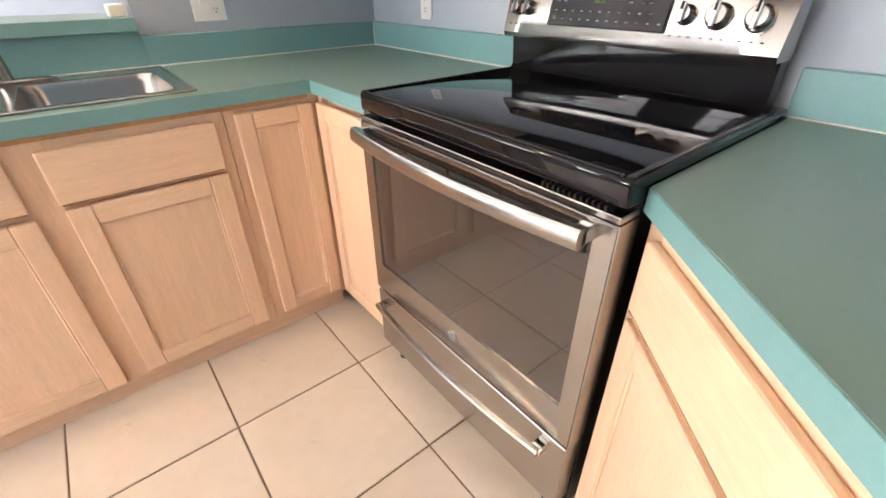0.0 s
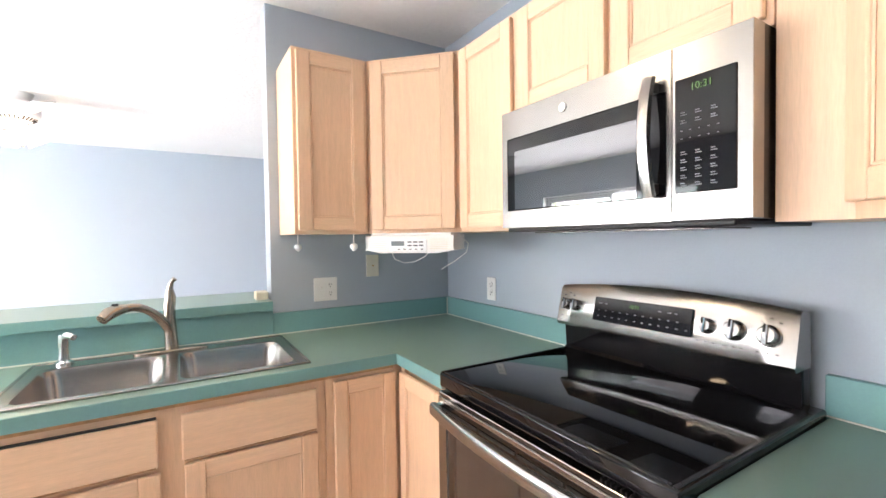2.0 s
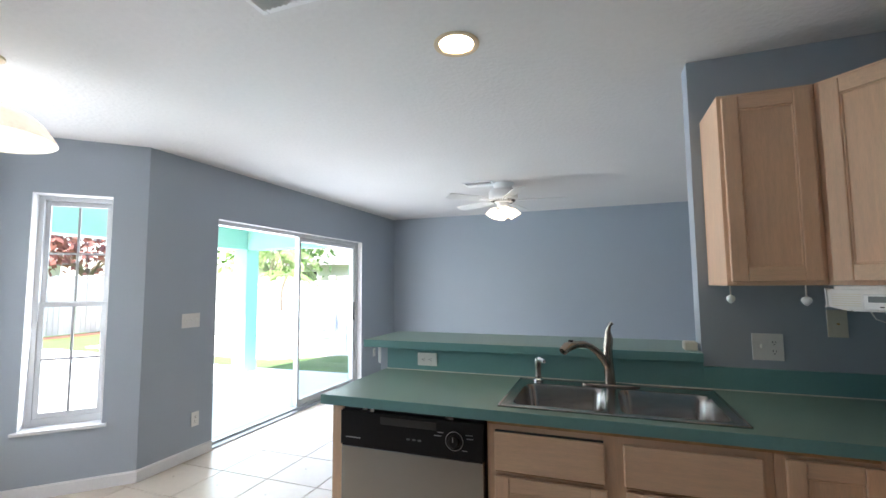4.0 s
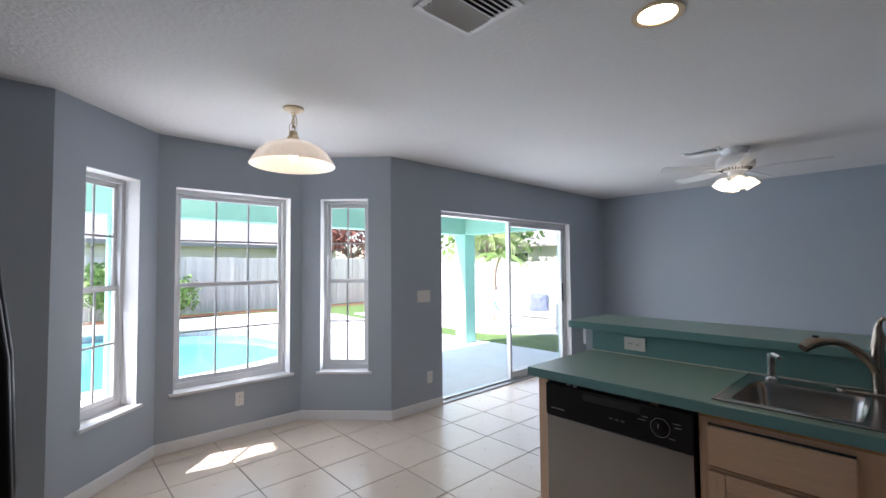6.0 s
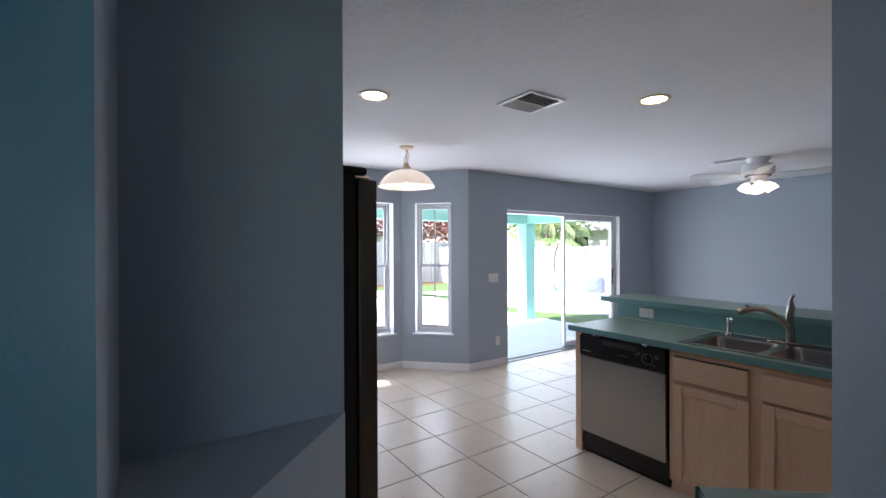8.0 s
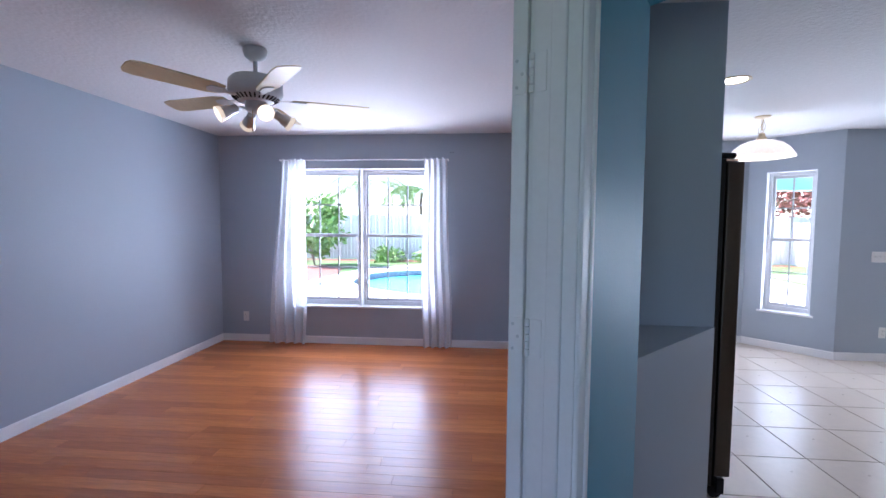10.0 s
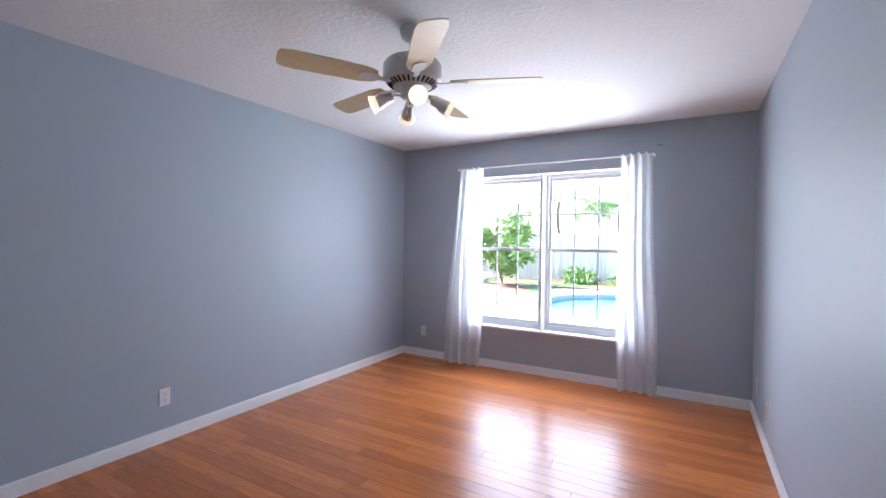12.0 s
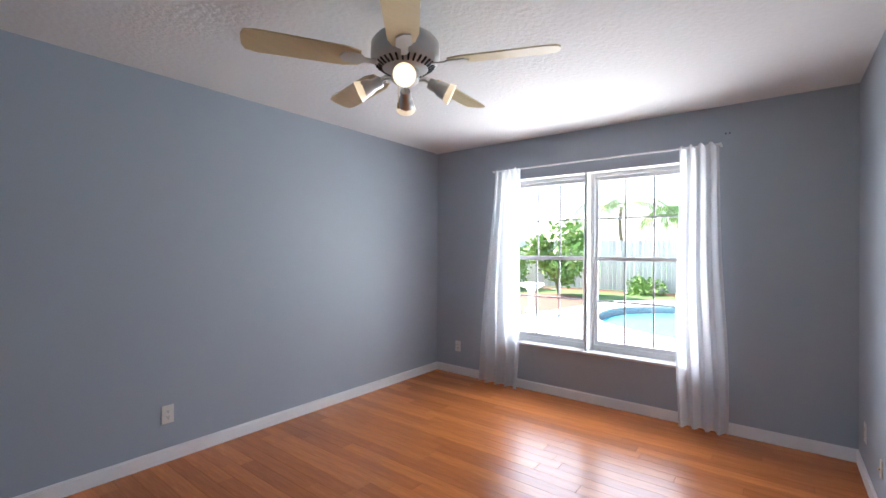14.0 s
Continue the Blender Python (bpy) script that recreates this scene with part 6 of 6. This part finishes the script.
box(bm, -0.82, 0.82, 0.22, 0.255, 0.82, 0.89, 0.006)
part("top_rail", bm, BENCH, bench)
for x in (-0.79, 0.79):
    for y, hh in ((-0.22, 0.62), (0.24, 0.86)):
        bm = B()
        box(bm, x - 0.03, x + 0.03, y - 0.03, y + 0.03, 0.0, hh, 0.004)
        part("leg", bm, BENCH, bench)
    bm = B()
    box(bm, x - 0.04, x + 0.04, -0.28, 0.24, 0.621, 0.648, 0.005)
    part("armrest", bm, BENCH, bench)
for x, c in ((0.28, CUSHION), (-0.62, mat("pale_teal_cushion", (0.40, 0.58, 0.56), 0.9, vary=0.2, scale=7))):
    cu = thing("cushion", "square blue-and-white patterned cushion on the bench" if x > 0 else "square pale teal cushion on the bench", "cushion", pose(-7.45, 5.85, -0.09, 0, 0, 20) @ pose(x, 0.12, 0.635, 74, 0, 0), group="bench cushions")
    bm = B()
    bmesh.ops.create_grid(bm, x_segments=10, y_segments=10, size=0.21)
    top_v = list(bm.verts)
    bmesh.ops.solidify(bm, geom=list(bm.faces), thickness=0.002)
    for v in bm.verts:
        k = max(0, (1 - (v.co.x / 0.212) ** 2) * (1 - (v.co.y / 0.212) ** 2)) ** 0.5
        v.co.z = (1 if v.co.z > 0.0005 or v in top_v else -1) * 0.07 * k
    part("cover", bm, c, cu, smooth=True)

bb = thing("birdbath", "white stone birdbath in the mulch bed", "birdbath", Matrix.Translation((-9.85, -8.35, -0.06)))
bm = B()
lathe(bm, [(0.17, 0), (0.17, 0.04), (0.10, 0.08), (0.065, 0.2), (0.06, 0.42), (0.10, 0.50), (0.12, 0.53)], 20)
part("pedestal", bm, CONCRETE, bb, smooth=True)
bm = B()
lathe(bm, [(0.10, 0.531), (0.22, 0.57), (0.30, 0.64), (0.30, 0.66), (0.26, 0.65), (0.18, 0.61), (0.0005, 0.595)], 24)
part("basin", bm, CONCRETE, bb, smooth=True)


def neighbour(label, x, y, turn, w, d, wins):
    hs = thing("house", label, "house", pose(x, y, -0.11, 0, 0, turn))
    bm = B()
    box(bm, -w / 2, w / 2, -d / 2, d / 2, 0, 2.5)
    part("wall", bm, STUCCO, hs)
    bm = B()
    prof = [(-d / 2 - 0.5, 2.45), (0, 4.1), (d / 2 + 0.5, 2.45), (d / 2 + 0.5, 2.62), (0, 4.28), (-d / 2 - 0.5, 2.62)]
    lo = [bm.verts.new((-w / 2 - 0.4, a, b)) for a, b in prof]
    hi = [bm.verts.new((w / 2 + 0.4, a, b)) for a, b in prof]
    for k in range(6):
        bm.faces.new((lo[k], lo[(k + 1) % 6], hi[(k + 1) % 6], hi[k]))
    bm.faces.new(lo[::-1])
    bm.faces.new(hi)
    part("roof", bm, ROOF, hs)
    for a, b in wins:
        bm = B()
        box(bm, a - 0.55, a + 0.55, -d / 2 - 0.03, -d / 2 + 0.02, 1.2, 2.2, 0.004)
        wn_ = part("window_frame", bm, TRIM, hs)
        bm = B()
        box(bm, a - 0.5, a + 0.5, -d / 2 - 0.036, -d / 2 - 0.031, 1.25, 2.15)
        part("pane", bm, BLACK_GLASS, wn_)
    return hs


neighbour("pale neighbour house with a low gable roof beyond the fence", -27, 3.0, -78, 13, 8, [(-3, 0), (2.5, 0)])
neighbour("pale neighbour house beyond the side fence", -11.0, 20.5, 4, 15, 9, [(-4.45, 0), (1.5, 0), (5.5, 0)])


# ---- floor pieces ----
PITCH, TX, TY = 0.423, -0.752, -0.947


def clip(poly, a, b, c):
    """Keeps the part of a polygon where a*x + b*y >= c."""
    out = []
    for p, q in zip(poly, poly[1:] + poly[:1]):
        dp, dq = a * p[0] + b * p[1] - c, a * q[0] + b * q[1] - c
        if dp >= 0:
            out.append(p)
        if dp * dq < 0:
            s = dp / (dp - dq)
            out.append((p[0] + (q[0] - p[0]) * s, p[1] + (q[1] - p[1]) * s))
    return out


DOOR_N = (DOOR.to_3x3() @ Vector((0, 1, 0))).to_2d()
floor_k, floor_b = bpy.data.objects["floor_kitchen"], bpy.data.objects["floor_bedroom"]
G = 0.0028
bm = B()
box(bm, G, PITCH - G, G, PITCH - G, -0.0055, 0.0, 0.0016)
FULL = mesh_of("tile", bm, TILE)
count = 0
for i in range(-13, 8):
    for j in range(-12, 14):
        x, y = TX + i * PITCH, TY + j * PITCH
        cx, cy = x + PITCH / 2, y + PITCH / 2
        if cx > 2.5 or (cx > 0.75 and cy > -0.6) or cy > 4.2 or (cy < -3.0 and DOOR_N.dot(Vector((cx + 0.64, cy + 3.619))) < -0.35) or (cx > 0.3 and -0.7 < cy < 0.1):
            continue
        if cx < -4.9 and not -2.75 < cy < 0.35:
            continue
        poly = [(x + G, y + G), (x + PITCH - G, y + G), (x + PITCH - G, y + PITCH - G), (x + G, y + PITCH - G)]
        before = list(poly)
        pieces = [poly]
        if cx < -4.2:
            main = clip(poly, 1, 0, -4.64)
            bay = clip(poly, -1, 0, 4.64)
            if len(bay) > 2:
                bay = clip(bay, 1, 0, -5.168)
            if len(bay) > 2:
                bay = clip(bay, 1, -1, -4.542)
            if len(bay) > 2:
                bay = clip(bay, 1, 1, -6.948)
            pieces = [main] if len(bay) < 3 else [main, bay]
        for poly in pieces:
            if cx < -0.9 and cy < -3.0 and len(poly) > 2:
                poly = clip(poly, 0, 1, -3.39)
            if cx > -1.5 and cy < -3.0 and len(poly) > 2:
                poly = clip(poly, DOOR_N.x, DOOR_N.y, DOOR_N.dot(Vector((-0.640, -3.619))) - 0.032)
            if len(poly) < 3:
                continue
            if poly == before:
                ob = new("tile", FULL)
            else:
                bm = B()
                prism(bm, [(px - x, py - y) for px, py in poly], -0.0055, 0.0)
                ob = new("tile", mesh_of("tile", bm, TILE))
            ob.location = (x, y, 0)
            ob.parent = floor_k
            count += 1

PW, PL = 0.092, 1.05
bm = B()
box(bm, 0.0004, PW - 0.0004, 0.0006, PL - 0.0006, -0.0075, 0.0, 0.0007)
WHOLE = mesh_of("plank", bm, PLANK)
rnd = random.Random(4)
row = 0
x = -4.60
while x < 0.9:
    y = -6.92 - rnd.uniform(0, PL)
    while y < -3.40:
        y0, y1 = max(y, -6.92), min(y + PL, -3.42)
        cx = x + PW / 2
        lim = -3.619 - 0.037 / DOOR_N.y - (cx + PW / 2 + 0.64) * DOOR_N.x / DOOR_N.y
        y1 = min(y1, lim)
        if y1 - y0 > 0.03:
            if abs(y1 - y0 - PL) < 1e-6:
                ob = new("plank", WHOLE)
            else:
                bm = B()
                box(bm, 0.0004, PW - 0.0004, 0.0006, y1 - y0 - 0.0006, -0.0075, 0.0, 0.0007)
                ob = new("plank", mesh_of("plank", bm, PLANK))
            ob.location = (x, y0, 0)
            ob.parent = floor_b
        y += PL
    x += PW
